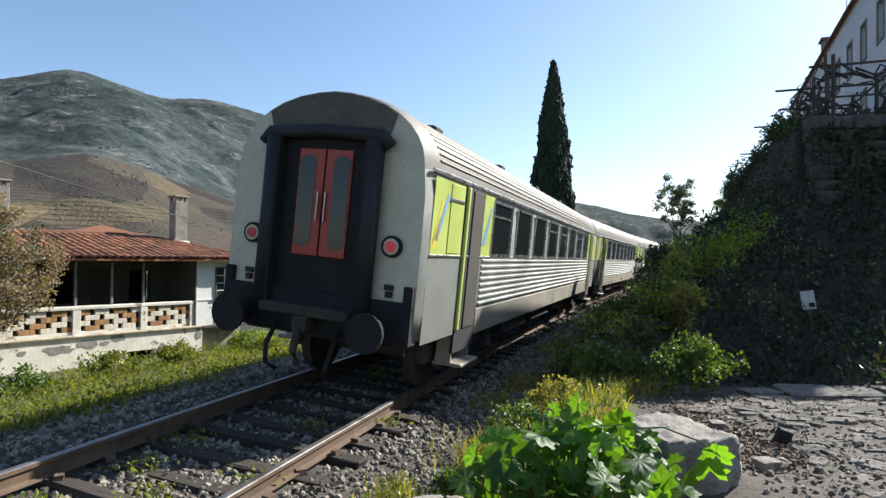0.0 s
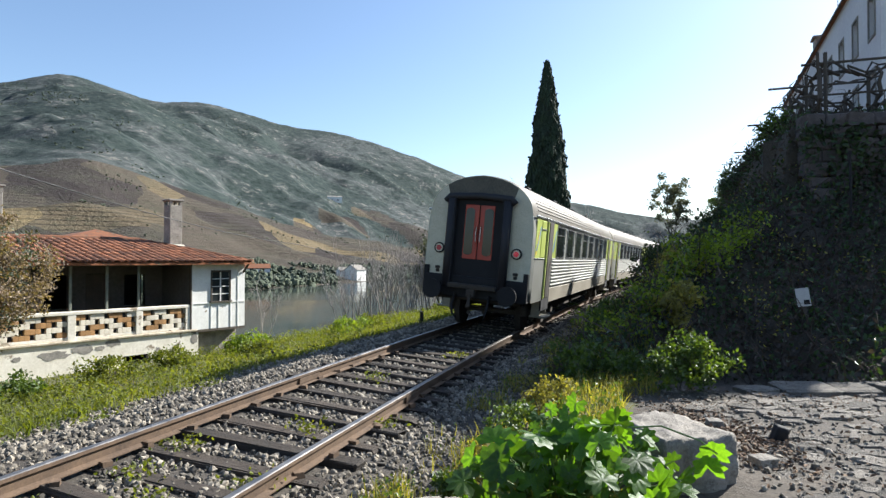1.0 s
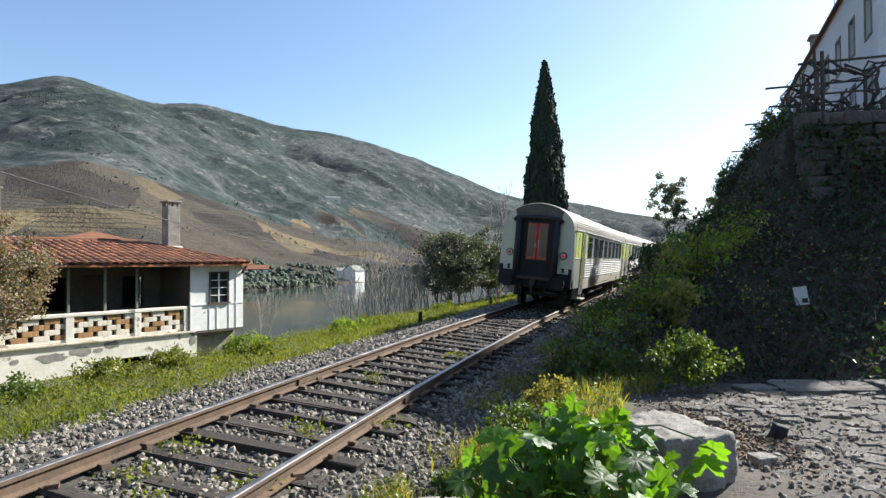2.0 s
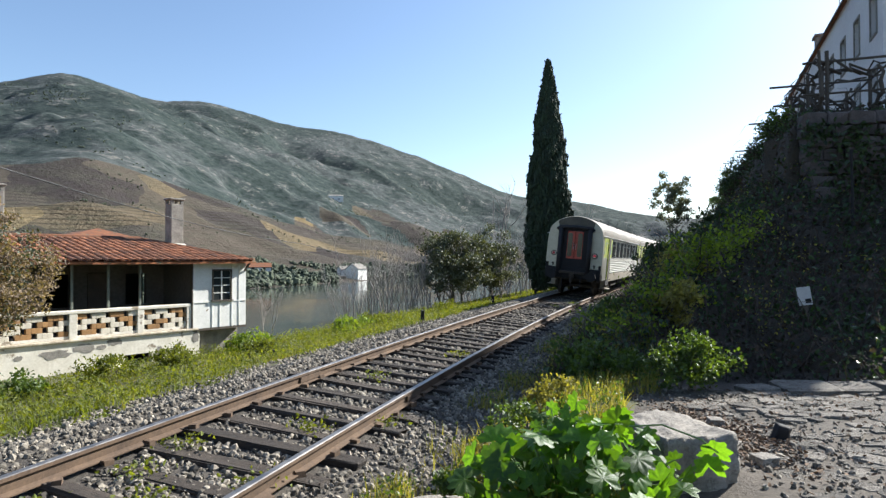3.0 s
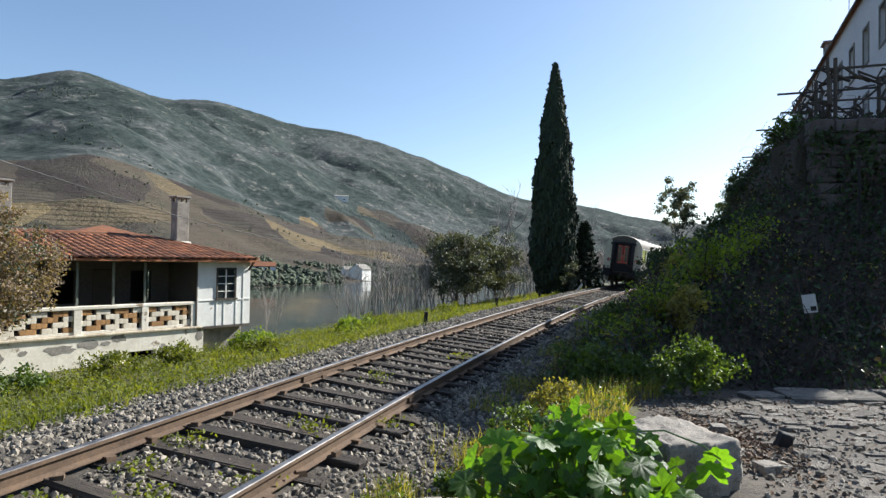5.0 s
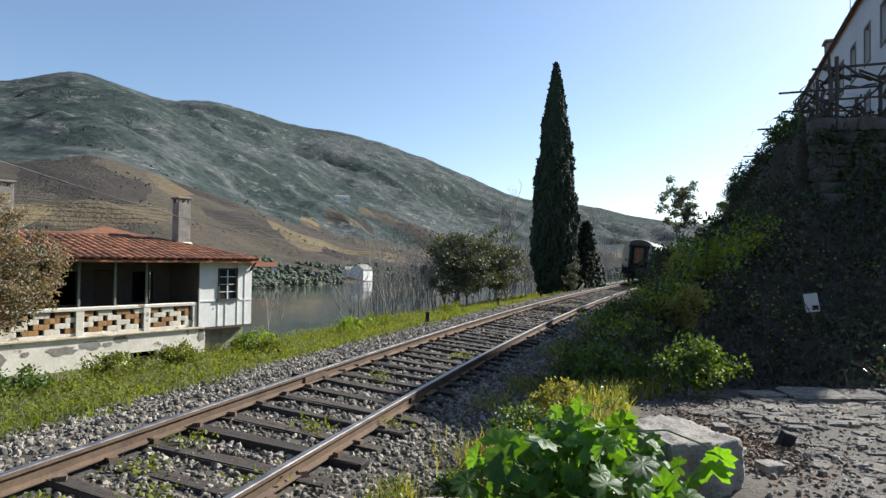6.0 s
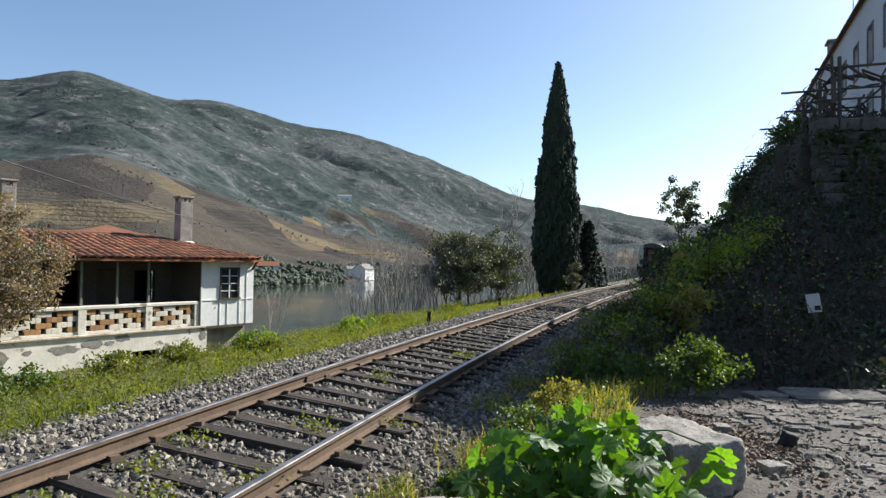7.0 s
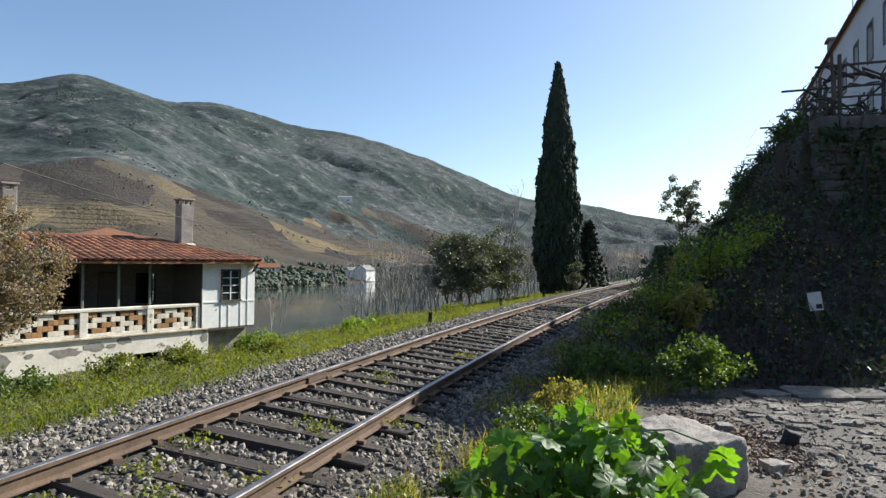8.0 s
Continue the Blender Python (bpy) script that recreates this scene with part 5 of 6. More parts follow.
def clumps(n_clump, spread, n_leaf, r_clump, squash=0.8):
    """Leaf places gathered in clumps, so that the outline is uneven and has gaps."""
    c = ball(n_clump, 1.0, 0.45) * np.asarray(spread)
    rr = r_clump * RNG.uniform(0.6, 1.25, n_clump)
    return np.concatenate([c[i] + ball(n_leaf, 1.0, 0.6) * np.array([rr[i], rr[i], rr[i] * squash]) for i in range(n_clump)])


def limb(g, a, d, length, r, depth, spread, up=0.25, tips=None):
    """A branch that forks."""
    pts, rad = [Vector(a)], [r]
    d = Vector(d).normalized()
    n = 4
    for i in range(n):
        d = (d + Vector(RNG.normal(size=3)) * 0.14 + Vector((0, 0, up * 0.2))).normalized()
        pts.append(pts[-1] + d * length / n)
        rad.append(r * (1 - 0.45 * (i + 1) / n))
    g.tube(pts, rad, 6 if r > 0.03 else 4)
    if tips is not None and depth <= 1:
        tips.append(pts[-1])
    if depth > 0:
        for k in range(3 if depth > 1 else 2):
            at = pts[2 + (k % 3)]
            turn = (d + Vector(RNG.normal(size=3)) * spread + Vector((0, 0, up))).normalized()
            limb(g, at, turn, length * RNG.uniform(0.55, 0.75), r * 0.52, depth - 1, spread, up, tips)


def bare_tree_meshes(n, height, r, spread, depth=3):
    out = []
    for k in range(n):
        g = Geo()
        limb(g, (0, 0, -0.2), (RNG.normal() * 0.05, RNG.normal() * 0.05, 1), height * 0.52, r, depth, spread, 0.45)
        out.append(mesh_of("crown", g, M_GREYTWIG, True, False))
    return out


def build_cypress():
    x, y = 8.85, 47.0
    z0 = zat(x, y)
    c = thing("cypress", pose(x, y, z0), "tall narrow dark cypress beside the railway", "tree")
    part("trunk", Geo().tube([(0, 0, -0.3), (0, 0, 2), (0.05, 0, 9), (0, 0, 16)], [0.26, 0.22, 0.12, 0.03], 9), M_BARK, c, smooth=True)
    n, H = 17000, 17.9
    h = 0.25 + (H - 0.25) * RNG.random(n) ** 0.92
    prof = np.interp(h / H, [0, 0.05, 0.14, 0.3, 0.5, 0.7, 0.85, 0.95, 1.0], [1.05, 1.35, 1.62, 1.62, 1.36, 0.98, 0.60, 0.26, 0.04])
    a = RNG.random(n) * 2 * math.pi
    lump = 1 + 0.10 * np.sin(a * 3 + h * 1.3) + 0.08 * np.sin(a * 7 - h * 2.9) + RNG.normal(size=n) * 0.05
    r = prof * lump * RNG.uniform(0.72, 1.02, n)
    P = np.stack([r * np.cos(a), r * np.sin(a), h], -1)
    S = np.stack([RNG.uniform(0.10, 0.2, n), RNG.uniform(0.10, 0.2, n), RNG.uniform(0.3, 0.65, n)], -1)
    V, F = strewn(ICO_V[:, [0, 1, 2]], ICO_F, P, S * 0.55, 0.85, 0.3)
    ob = part("crown", np_mesh("crown", V, F, [M_CYPRESS]), None, c)
    core = Geo().loft([[(math.cos(t) * q, math.sin(t) * q, z) for t in [i * math.pi / 6 for i in range(12)]] for z, q in ((0.5, 0.8), (2.5, 1.2), (5.5, 1.2), (9, 0.95), (12.5, 0.65), (15.2, 0.35), (17.2, 0.08))])
    part("inner_crown", core, M_CYPRESS, c)


build_cypress()


def build_leafy_tree(name, x, y, h0, crown_r, crown_h, n_clump, n_leaf, leaf, material, label, r_clump=0.5, trunks=1, trunk_r=0.12, lift=0.0):
    z0 = zat(x, y) + lift
    t = thing(name, pose(x, y, z0), label, "tree")
    g = Geo()
    for k in range(trunks):
        limb(g, (RNG.normal() * 0.12 * trunks, RNG.normal() * 0.12 * trunks, -0.2), (RNG.normal() * 0.14, RNG.normal() * 0.14, 1), (h0 + crown_h * 0.4) * 0.72, trunk_r, 2, 0.6)
    part("trunk", g, M_BARK, t, smooth=True)
    P = clumps(n_clump, (crown_r, crown_r, crown_h), n_leaf, r_clump) + np.array([0, 0, h0 + crown_h])
    P = P[P[:, 2] > 0.15]
    part("crown", leaves_mesh("crown", P, RNG.uniform(0.6, 1.2, len(P)) * leaf, material), None, t)
    return t


build_leafy_tree("olive_tree", 1.35, 39.0, 0.75, 2.5, 2.1, 95, 165, 0.17, M_OLIVE, "round grey-green olive tree on the river bank", 0.62, 4, 0.09)
build_leafy_tree("olive_tree", 4.1, 41.5, 0.7, 1.6, 2.2, 52, 120, 0.17, M_OLIVE, "narrow grey-green tree beside the olive tree", 0.5, 2, 0.08)
build_leafy_tree("foot_shrub", 9.6, 44.6, 0.1, 0.6, 1.2, 16, 90, 0.12, M_OLIVE, "pale shrub at the foot of the cypress", 0.35, 3, 0.03)
build_leafy_tree("bank_tree", 11.8, 30.0, 1.9, 0.95, 1.55, 60, 75, 0.11, M_OLIVE, "small thin-leaved tree on the edge of the bank", 0.26, 3, 0.06)


def build_young_conifer():
    x, y = 11.6, 48.4
    c = thing("young_conifer", pose(x, y, zat(x, y)), "young dark conifer with drooping branches behind the track", "tree")
    part("trunk", Geo().tube([(0, 0, -0.2), (0, 0, 5.1)], [0.1, 0.02], 7), M_BARK, c)
    P, S = [], []
    for k in range(2200):
        h = 5.2 * RNG.random() ** 0.8
        r = (1.75 * (1 - h / 5.4) + 0.08) * RNG.uniform(0.3, 1.05)
        a = RNG.random() * 6.283
        P.append((r * math.cos(a), r * math.sin(a), h - 0.25 * r + 0.2))
        S.append(RNG.uniform(0.22, 0.42))
    part("crown", leaves_mesh("crown", np.array(P), np.array(S), M_CYPRESS), None, c)


build_young_conifer()


def build_bare_trees():
    big = bare_tree_meshes(2, 8.6, 0.13, 0.55, 4)
    for k, (x, y, sc) in enumerate(((5.6, 50.0, 1.0), (13.4, 58.0, 0.85))):
        t = thing("bare_tree", pose(x, y, zat(x, y), 0, 0, k * 130) @ Matrix.Scale(sc, 4), "leafless grey tree behind the railway", "tree", "bare trees by the river")
        part("crown", big[k % 2], None, t)
    thin = bare_tree_meshes(6, 4.6, 0.035, 0.30, 3)
    places = []
    for k in range(50):
        places.append((RNG.uniform(28.5, 37), RNG.uniform(-12.5, -9.2), RNG.uniform(0.7, 1.15)))
    for k in range(64):
        places.append((RNG.uniform(40, 60), RNG.uniform(-14, -6.5), RNG.uniform(0.8, 1.3)))
    for k in range(120):
        places.append((RNG.uniform(58, 115), RNG.uniform(-20, -3.6), RNG.uniform(0.9, 1.6)))
    for k in range(3):
        places.append((19.6 + 0.5 * k, -9.6 - 0.5 * k, 0.55))
    for k, (s, u, sc) in enumerate(places):
        p = rail_point(s, u)
        m = pose(p.x, p.y, zat(p.x, p.y), RNG.normal() * 3, RNG.normal() * 3, RNG.uniform(0, 360)) @ Matrix.Scale(sc, 4)
        t = thing("bare_sapling", m, "thin leafless grey sapling on the river bank", "sapling", "bare saplings on the river bank")
        part("crown", thin[k % 6], None, t)


build_bare_trees()


def build_blossom_tree():
    x, y = -11.4, 13.1
    t = thing("flowering_tree", pose(x, y, zat(x, y)), "dense tree with pale dried blossom before the house", "tree")
    g, tips = Geo(), []
    for k in range(4):
        limb(g, (RNG.normal() * 0.15, RNG.normal() * 0.15, -0.2), (RNG.normal() * 0.15, RNG.normal() * 0.15, 1), 1.5, 0.06, 3, 0.4, 0.45, tips)
    part("trunk", g, M_BARK, t, smooth=True)
    P = clumps(360, (2.15, 1.4, 1.65), 95, 0.30) + np.array([0.95, 0.1, 3.05])
    part("crown", leaves_mesh("crown", P, RNG.uniform(0.04, 0.085, len(P)), M_BLOSSOM), None, t, "pale pinkish-brown blossom")
    Q = clumps(110, (2.0, 1.3, 1.6), 40, 0.36) + np.array([0.95, 0.1, 3.1])
    part("leaves", leaves_mesh("leaves", Q, RNG.uniform(0.05, 0.1, len(Q)), M_OLIVE), None, t, "sparse olive leaves")


build_blossom_tree()


def build_shrub(name, x, y, spread, n_clump, n_leaf, leaf, material, label, r_clump=0.22, lift=0.0, group=""):
    z0 = zat(x, y) + lift
    t = thing(name, pose(x, y, z0), label, "shrub", group)
    g = Geo()
    for k in range(5):
        limb(g, (RNG.normal() * spread[0] * 0.2, RNG.normal() * spread[1] * 0.2, -0.1), (RNG.normal() * 0.5, RNG.normal() * 0.5, 1), spread[2] * 1.3, 0.015, 1, 0.5)
    tagged(part("branchwork", g, M_BARK, t), kind="stuff")
    P = clumps(n_clump, spread, n_leaf, r_clump) + np.array([0, 0, spread[2]])
    P = P[P[:, 2] > -0.1]
    part("foliage", leaves_mesh("foliage", P, RNG.uniform(0.6, 1.25, len(P)) * leaf, material), None, t)
    return t


build_shrub("bright_shrub", 3.2, 7.75, (0.62, 0.42, 0.34), 38, 90, 0.055, M_SHRUB, "bright green leafy shrub at the foot of the bank", 0.18)
build_shrub("bright_shrub", 2.75, 8.6, (0.35, 0.4, 0.22), 14, 60, 0.07, M_SHRUB, "low green shrub at the foot of the bank", 0.2)
# the three M_IVY shrubs carry the bank's shade in a darker leaf colour
for s, u, w, hh, m, lab in ((9.5, 3.4, 0.5, 0.3, M_SHRUB, "low dark shrub in the shade of the bank"), (11.5, 3.2, 0.6, 0.35, M_SHRUB, "low dark shrub in the shade of the bank"), (13.5, 3.5, 0.6, 0.4, M_SHRUB, "low dark shrub in the shade of the bank"), (16, 3.3, 0.6, 0.35, M_SHRUB, "low dark shrub in the shade of the bank"),
                          (14.5, 5.3, 0.6, 0.35, M_IVY, "shrub on the bank, coloured dark for its shade"), (16.5, 5.8, 0.6, 0.35, M_IVY, "shrub on the bank, coloured dark for its shade"), (18.5, 6.3, 0.7, 0.35, M_IVY, "shrub on the bank, coloured dark for its shade"), (12.5, 4.9, 0.5, 0.4, M_WEED, "dry yellowish shrub on the bank"), (20.5, 5.0, 0.6, 0.5, M_WEED, "dry yellowish shrub on the bank"), (10.8, 4.7, 0.4, 0.35, M_WEED, "dry yellowish shrub on the bank")):
    p = rail_point(s, u)
    build_shrub("bank_shrub", p.x, p.y, (w, w, hh), 22, 55, 0.085, m, lab, 0.22, group="shrubs on the bank")
for k in range(17):
    s = 19 + k * 1.55 + RNG.normal() * 0.3
    p = rail_point(s, 7.7 + RNG.normal() * 0.3)
    hh = RNG.uniform(0.28, 0.5) + 0.16 * step(24, 30, s)
    build_shrub("crest_shrub", p.x, p.y, (0.72, 0.72, hh), 26, 60, 0.10, M_IVY if k % 4 else M_SHRUB, "dark evergreen shrub along the crest of the bank", 0.28, group="shrubs along the crest")
for k in range(9):
    s = 26 + k * 2.0
    p = rail_point(s, 4.3 + RNG.normal() * 0.3)
    build_shrub("crest_shrub", p.x, p.y, (0.7, 0.7, 0.9), 22, 55, 0.11, M_IVY, "dark evergreen shrub along the crest of the bank", 0.35, group="shrubs along the crest")


# a thin arching cane, one unit long, three-sided
CANE_V = np.array([(0.012 * (1 - 0.2 * i) * math.cos(k * 2.1) + 0.25 * i - 0.01 * i * i, 0.012 * (1 - 0.2 * i) * math.sin(k * 2.1), 0.42 * i - 0.085 * i * i) for i in range(5) for k in range(3)])
CANE_F = np.array([(i * 3 + k, i * 3 + (k + 1) % 3, i * 3 + 3 + (k + 1) % 3, i * 3 + 3 + k) for i in range(4) for k in range(3)])


def build_bank_cover():
    """Ivy, brambles and dry canes over the whole face of the bank."""
    n = 105000
    x, y, s, u = scatter_on_line(n, 4, 46, 2.6, 12.0, 1.5)
    d = terrace_height(s, u, x, y)
    keep = (d > -5.9) & (d < 0.8) & ((y > 7.9) | (u < 4))
    x, y, s, u = x[keep], y[keep], s[keep], u[keep]
    z0 = ground_height(x, y)[0]
    heap = 0.5 + 0.5 * ripple(x, y, 0.55, 4)
    z = z0 + RNG.random(len(x)) ** 1.6 * (0.18 + 0.42 * heap) + 0.02
    size = RNG.uniform(0.045, 0.11, len(x)) * (1 + np.clip(s - 8, 0, 30) / 30)
    P = np.stack([x, y, z], -1)
    dry = ripple(x, y, 1.3, 8) + 0.6 * RNG.normal(size=len(x)) > 0.25
    for name, sel, m, lab, cat in (("ivy_cover", ~dry, M_IVY, "dark ivy over the bank", "ivy"), ("bramble_cover", dry, M_BRAMBLE, "dry brown brambles over the bank", "brambles")):
        tagged(new(name, leaves_mesh(name, P[sel], size[sel], m)), lab, cat, kind="stuff")
    i = RNG.choice(len(x), 5200, replace=False)
    V, F = strewn(CANE_V, CANE_F, np.stack([x, y, z0 - 0.03], -1)[i], RNG.uniform(0.4, 1.25, len(i)), 0.82)
    tagged(new("bramble_canes", np_mesh("bramble_canes", V, F, [M_BRAMBLE])), "bare arching bramble canes on the bank", "brambles", kind="stuff")
    # lighter sprigs standing out of it
    i = RNG.choice(len(x), 26000, replace=False)
    i = i[(z[i] < 4.2) & (ripple(x[i], y[i], 0.8, 6) + 0.4 * RNG.normal(size=len(i)) > 0.5) & (s[i] > 7.5)]
    tagged(new("bank_sprigs", leaves_mesh("bank_sprigs", np.stack([x[i], y[i], z[i] + RNG.random(len(i)) * 0.45], -1), RNG.uniform(0.03, 0.07, len(i)), M_WEED)), "dry pale sprigs in the ivy", "weeds", kind="stuff")


def build_bank_sapling(x, y, tall, leafy, lean):
    """A thin shrub of upright stems with tufts of leaves along them, backlight put into their colour."""
    t = thing("bank_sapling", pose(x, y, zat(x, y) - 0.05), "thin upright yellow-green shrub growing out of the bank", "shrub", "saplings on the bank")
    places = []
    for k in range(6):
        a = Vector((RNG.normal() * 0.12, RNG.normal() * 0.12, 0))
        b = a + Vector((lean + RNG.normal() * 0.3, RNG.normal() * 0.25, tall * RNG.uniform(0.6, 1.1)))
        pts = wander(a, b, 6, 0.035 * tall)
        part("stem", Geo().tube(pts, [0.016 - 0.0018 * i for i in range(7)], 5), M_BARK, t)
        for i in range(leafy):
            q = 0.25 + 0.75 * RNG.random() ** 0.8
            j = min(int(q * 6), 5)
            c = pts[j].lerp(pts[j + 1], q * 6 - j)
            places += [tuple(c + Vector(RNG.normal(size=3)) * (0.09 if RNG.random() < 0.8 else 0.17)) for m in range(7)]
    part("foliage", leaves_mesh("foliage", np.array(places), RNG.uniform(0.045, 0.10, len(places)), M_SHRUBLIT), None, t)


for x, y, tall, leafy, lean in ((3.3, 9.9, 0.35, 8, 0.0), (3.75, 10.2, 0.55, 10, 0.1), (4.1, 10.45, 0.75, 11, 0.15), (4.5, 10.9, 0.85, 12, 0.2), (4.9, 11.1, 0.8, 10, 0.3), (5.5, 11.6, 0.7, 9, 0.35), (6.3, 12.6, 0.65, 7, 0.4)):
    build_bank_sapling(x, y, tall, leafy, lean)
build_bank_cover()


def build_wall_ivy():
    n = 5200
    x = RNG.uniform(8.0, 15, n)
    z = 2.5 + 2.3 * RNG.random(n) ** 0.8
    y = 12.98 - 0.15 * (x - 9) - (4.9 - z) * 0.06 + RNG.normal(size=n) * 0.05
    keep = ripple(x * 1.0, z * 1.6, 0.9, 2) + 0.5 * RNG.normal(size=n) > -0.35
    P = np.stack([x, y, z], -1)[keep]
    tagged(new("wall_ivy", leaves_mesh("wall_ivy", P, RNG.uniform(0.07, 0.15, len(P)), M_IVY)), "dark ivy hanging over the terrace wall", "ivy", kind="stuff")


build_wall_ivy()
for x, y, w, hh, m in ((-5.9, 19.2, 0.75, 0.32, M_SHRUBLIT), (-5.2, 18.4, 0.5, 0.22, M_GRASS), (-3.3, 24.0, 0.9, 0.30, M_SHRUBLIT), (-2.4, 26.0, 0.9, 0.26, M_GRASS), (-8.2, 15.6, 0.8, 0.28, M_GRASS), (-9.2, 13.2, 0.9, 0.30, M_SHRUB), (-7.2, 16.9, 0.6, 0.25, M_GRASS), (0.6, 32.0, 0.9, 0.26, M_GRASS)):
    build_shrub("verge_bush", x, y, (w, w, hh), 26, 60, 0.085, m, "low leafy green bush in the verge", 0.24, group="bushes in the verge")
for x, y, w, hh, m in ((0.15, 5.0, 0.22, 0.20, M_SHRUB), (-0.15, 4.75, 0.2, 0.14, M_SHRUBLIT), (0.5, 5.6, 0.28, 0.22, M_WEED), (0.75, 6.2, 0.3, 0.26, M_SHRUB), (1.3, 6.6, 0.3, 0.24, M_WEED), (1.0, 5.2, 0.3, 0.26, M_SHRUB)):
    build_shrub("cess_bush", x, y, (w, w, hh), 16, 60, 0.045, m, "small ragged weed bush beside the ballast", 0.11, group="weed bushes beside the ballast")


def build_grass():
    x, y, s, u = scatter_on_line(52000, 1.0, 62, -9.6, -3.35, 1.35)
    keep = (RNG.random(len(u)) < step(-3.3, -4.1, u)) & ((s > 17) | (u > -10.5))
    x, y, s, u = x[keep], y[keep], s[keep], u[keep]
    z = ground_height(x, y)[0]
    tall = (0.05 + 0.12 * RNG.random(len(x))) * (1 + 0.7 * np.clip(ripple(x, y, 1.6, 4), 0, 1)) * (1 + np.clip(s - 12, 0, 40) / 60)
    S = np.stack([tall * 2.2, tall * 1.3, tall], -1)
    dry = ripple(x, y, 1.1, 7) + RNG.normal(size=len(x)) * 0.5 > 0.75
    for name, sel, m, lab in (("verge_grass", ~dry, M_GRASS, "lush green verge grass"), ("dry_grass", dry, M_WEED, "dry yellowish verge grass")):
        V, F = strewn(BLADE_V, BLADE_F, np.stack([x, y, z - 0.01], -1)[sel], S[sel], 0.80)
        tagged(new(name, np_mesh(name, V, F, [m])), lab, "grass", kind="stuff")
    # broad-leaved weeds nearer by
    x, y, s, u = scatter_on_line(42000, 1.5, 34, -10.2, -3.7, 1.3)
    keep = (ripple(x, y, 0.7, 9) + 0.3 * RNG.normal(size=len(u)) > -0.2) | (u < -7.5)
    x, y = x[keep], y[keep]
    z = ground_height(x, y)[0] + RNG.random(len(x)) * (0.10 + 0.32 * np.clip(0.5 + ripple(x, y, 0.5, 2), 0, 1))
    tagged(new("verge_weeds", leaves_mesh("verge_weeds", np.stack([x, y, z], -1), RNG.uniform(0.035, 0.085, len(x)), M_GRASS)), "leafy green weeds below the house", "weeds", kind="stuff")
    # thin weeds beside the right rail and between the rails
    x, y, s, u = scatter_on_line(34000, 2.0, 26, 1.6, 4.3, 1.5)
    dense = ripple(x, y, 0.55, 3) + 0.5 * (u - 2.2) + RNG.normal(size=len(u)) * 0.25
    keep = (dense > 0.18) & ~((u > 3.9) & (s < 8))
    x, y, s = x[keep], y[keep], s[keep]
    z = ground_height(x, y)[0]
    tall = RNG.uniform(0.08, 0.30, len(x))
    V, F = strewn(BLADE_V, BLADE_F, np.stack([x, y, z - 0.01], -1), np.stack([tall * 0.9, tall * 0.9, tall], -1), 0.85)
    tagged(new("cess_weeds", np_mesh("cess_weeds", V, F, [M_WEED])), "thin dry weeds beside the ballast", "weeds", kind="stuff")
    tagged(new("cess_sprigs", leaves_mesh("cess_sprigs", np.stack([x, y, z + tall * 0.7], -1)[::2], RNG.uniform(0.025, 0.06, len(x[::2])), M_SHRUB)), "small green sprigs among the weeds", "weeds", kind="stuff")
    P = []
    for s0, u0 in ((4.6, -0.35), (4.2, 0.1), (5.4, -0.55), (6.6, 0.3), (9.5, -0.2), (12.5, 0.4), (26, 0.2), (5.0, 0.65), (3.6, -0.5), (8.2, -2.4), (6.3, -2.6), (28.5, 0.5), (4.0, 1.02), (7.3, 0.98)):
        c = rail_point(s0, u0)
        P += [(c.x + RNG.normal() * 0.13, c.y + RNG.normal() * 0.13, zat(c.x, c.y) + 0.05 + RNG.random() * 0.10) for k in range(70)]
    tagged(new("track_weeds", leaves_mesh("track_weeds", np.array(P), RNG.uniform(0.03, 0.07, len(P)), M_GRASS)), "small green weeds between the sleepers", "weeds", kind="stuff")


build_grass()


def build_far_woods():
    n = (4200, 7000, 9000)
    az = RNG.uniform(-37, 22, sum(n))
    shore = np.clip(132 / np.maximum(np.cos(np.radians(np.clip(az, -68.5, 20) + 68.5)), 0.02), 100, 420)
    zone = np.repeat((0, 1, 2), n)
    q = RNG.random(len(az))
    r = np.choose(zone, (shore + 3 + 80 * q ** 1.4, shore + 60 + 320 * q, 560 + 1050 * q ** 0.8))
    x, y = r * np.sin(np.radians(az)), r * np.cos(np.radians(az))
    group = ripple(x, y, 34, 3) + 0.25 * RNG.normal(size=len(x))
    high = ripple(x, y, 120, 2) + 0.5 * ripple(x, y, 45, 7) + 0.3 * RNG.normal(size=len(x))
    keep = np.choose(zone, ((group > 0.1) | (r < shore + 30), group > 0.72, (high > 0.62) & (r > shore + 340)))
    keep = keep.astype(bool) & ~((np.abs(az + 7.6) < 1.6) & (r < shore + 30))
    x, y, zone = x[keep], y[keep], zone[keep]
    z = ground_height(x, y)[0]
    size = np.choose(zone, (RNG.uniform(0.8, 2.0, len(x)), RNG.uniform(0.5, 1.3, len(x)), RNG.uniform(0.9, 2.0, len(x))))
    P0, S0 = np.stack([x, y, z + size * 0.4], -1), size[:, None] * np.array([1.15, 1.15, 0.9])
    P, S = [], []
    for k in range(6):
        use = (zone == 0) | (k < 2)
        P.append((P0 + RNG.normal(size=P0.shape) * size[:, None] * np.array([0.55, 0.55, 0.4]))[use])
        S.append((S0 * RNG.uniform(0.3, 0.62))[use])
    V, F = strewn(ICO_V, ICO_F, np.concatenate(P), np.concatenate(S), 0.7, 0.5)
    tagged(new("far_woods", np_mesh("far_woods", V, F, [M_FARWOOD])), "olive trees and scrub on the far hillsides", "woods", kind="stuff")


build_far_woods()


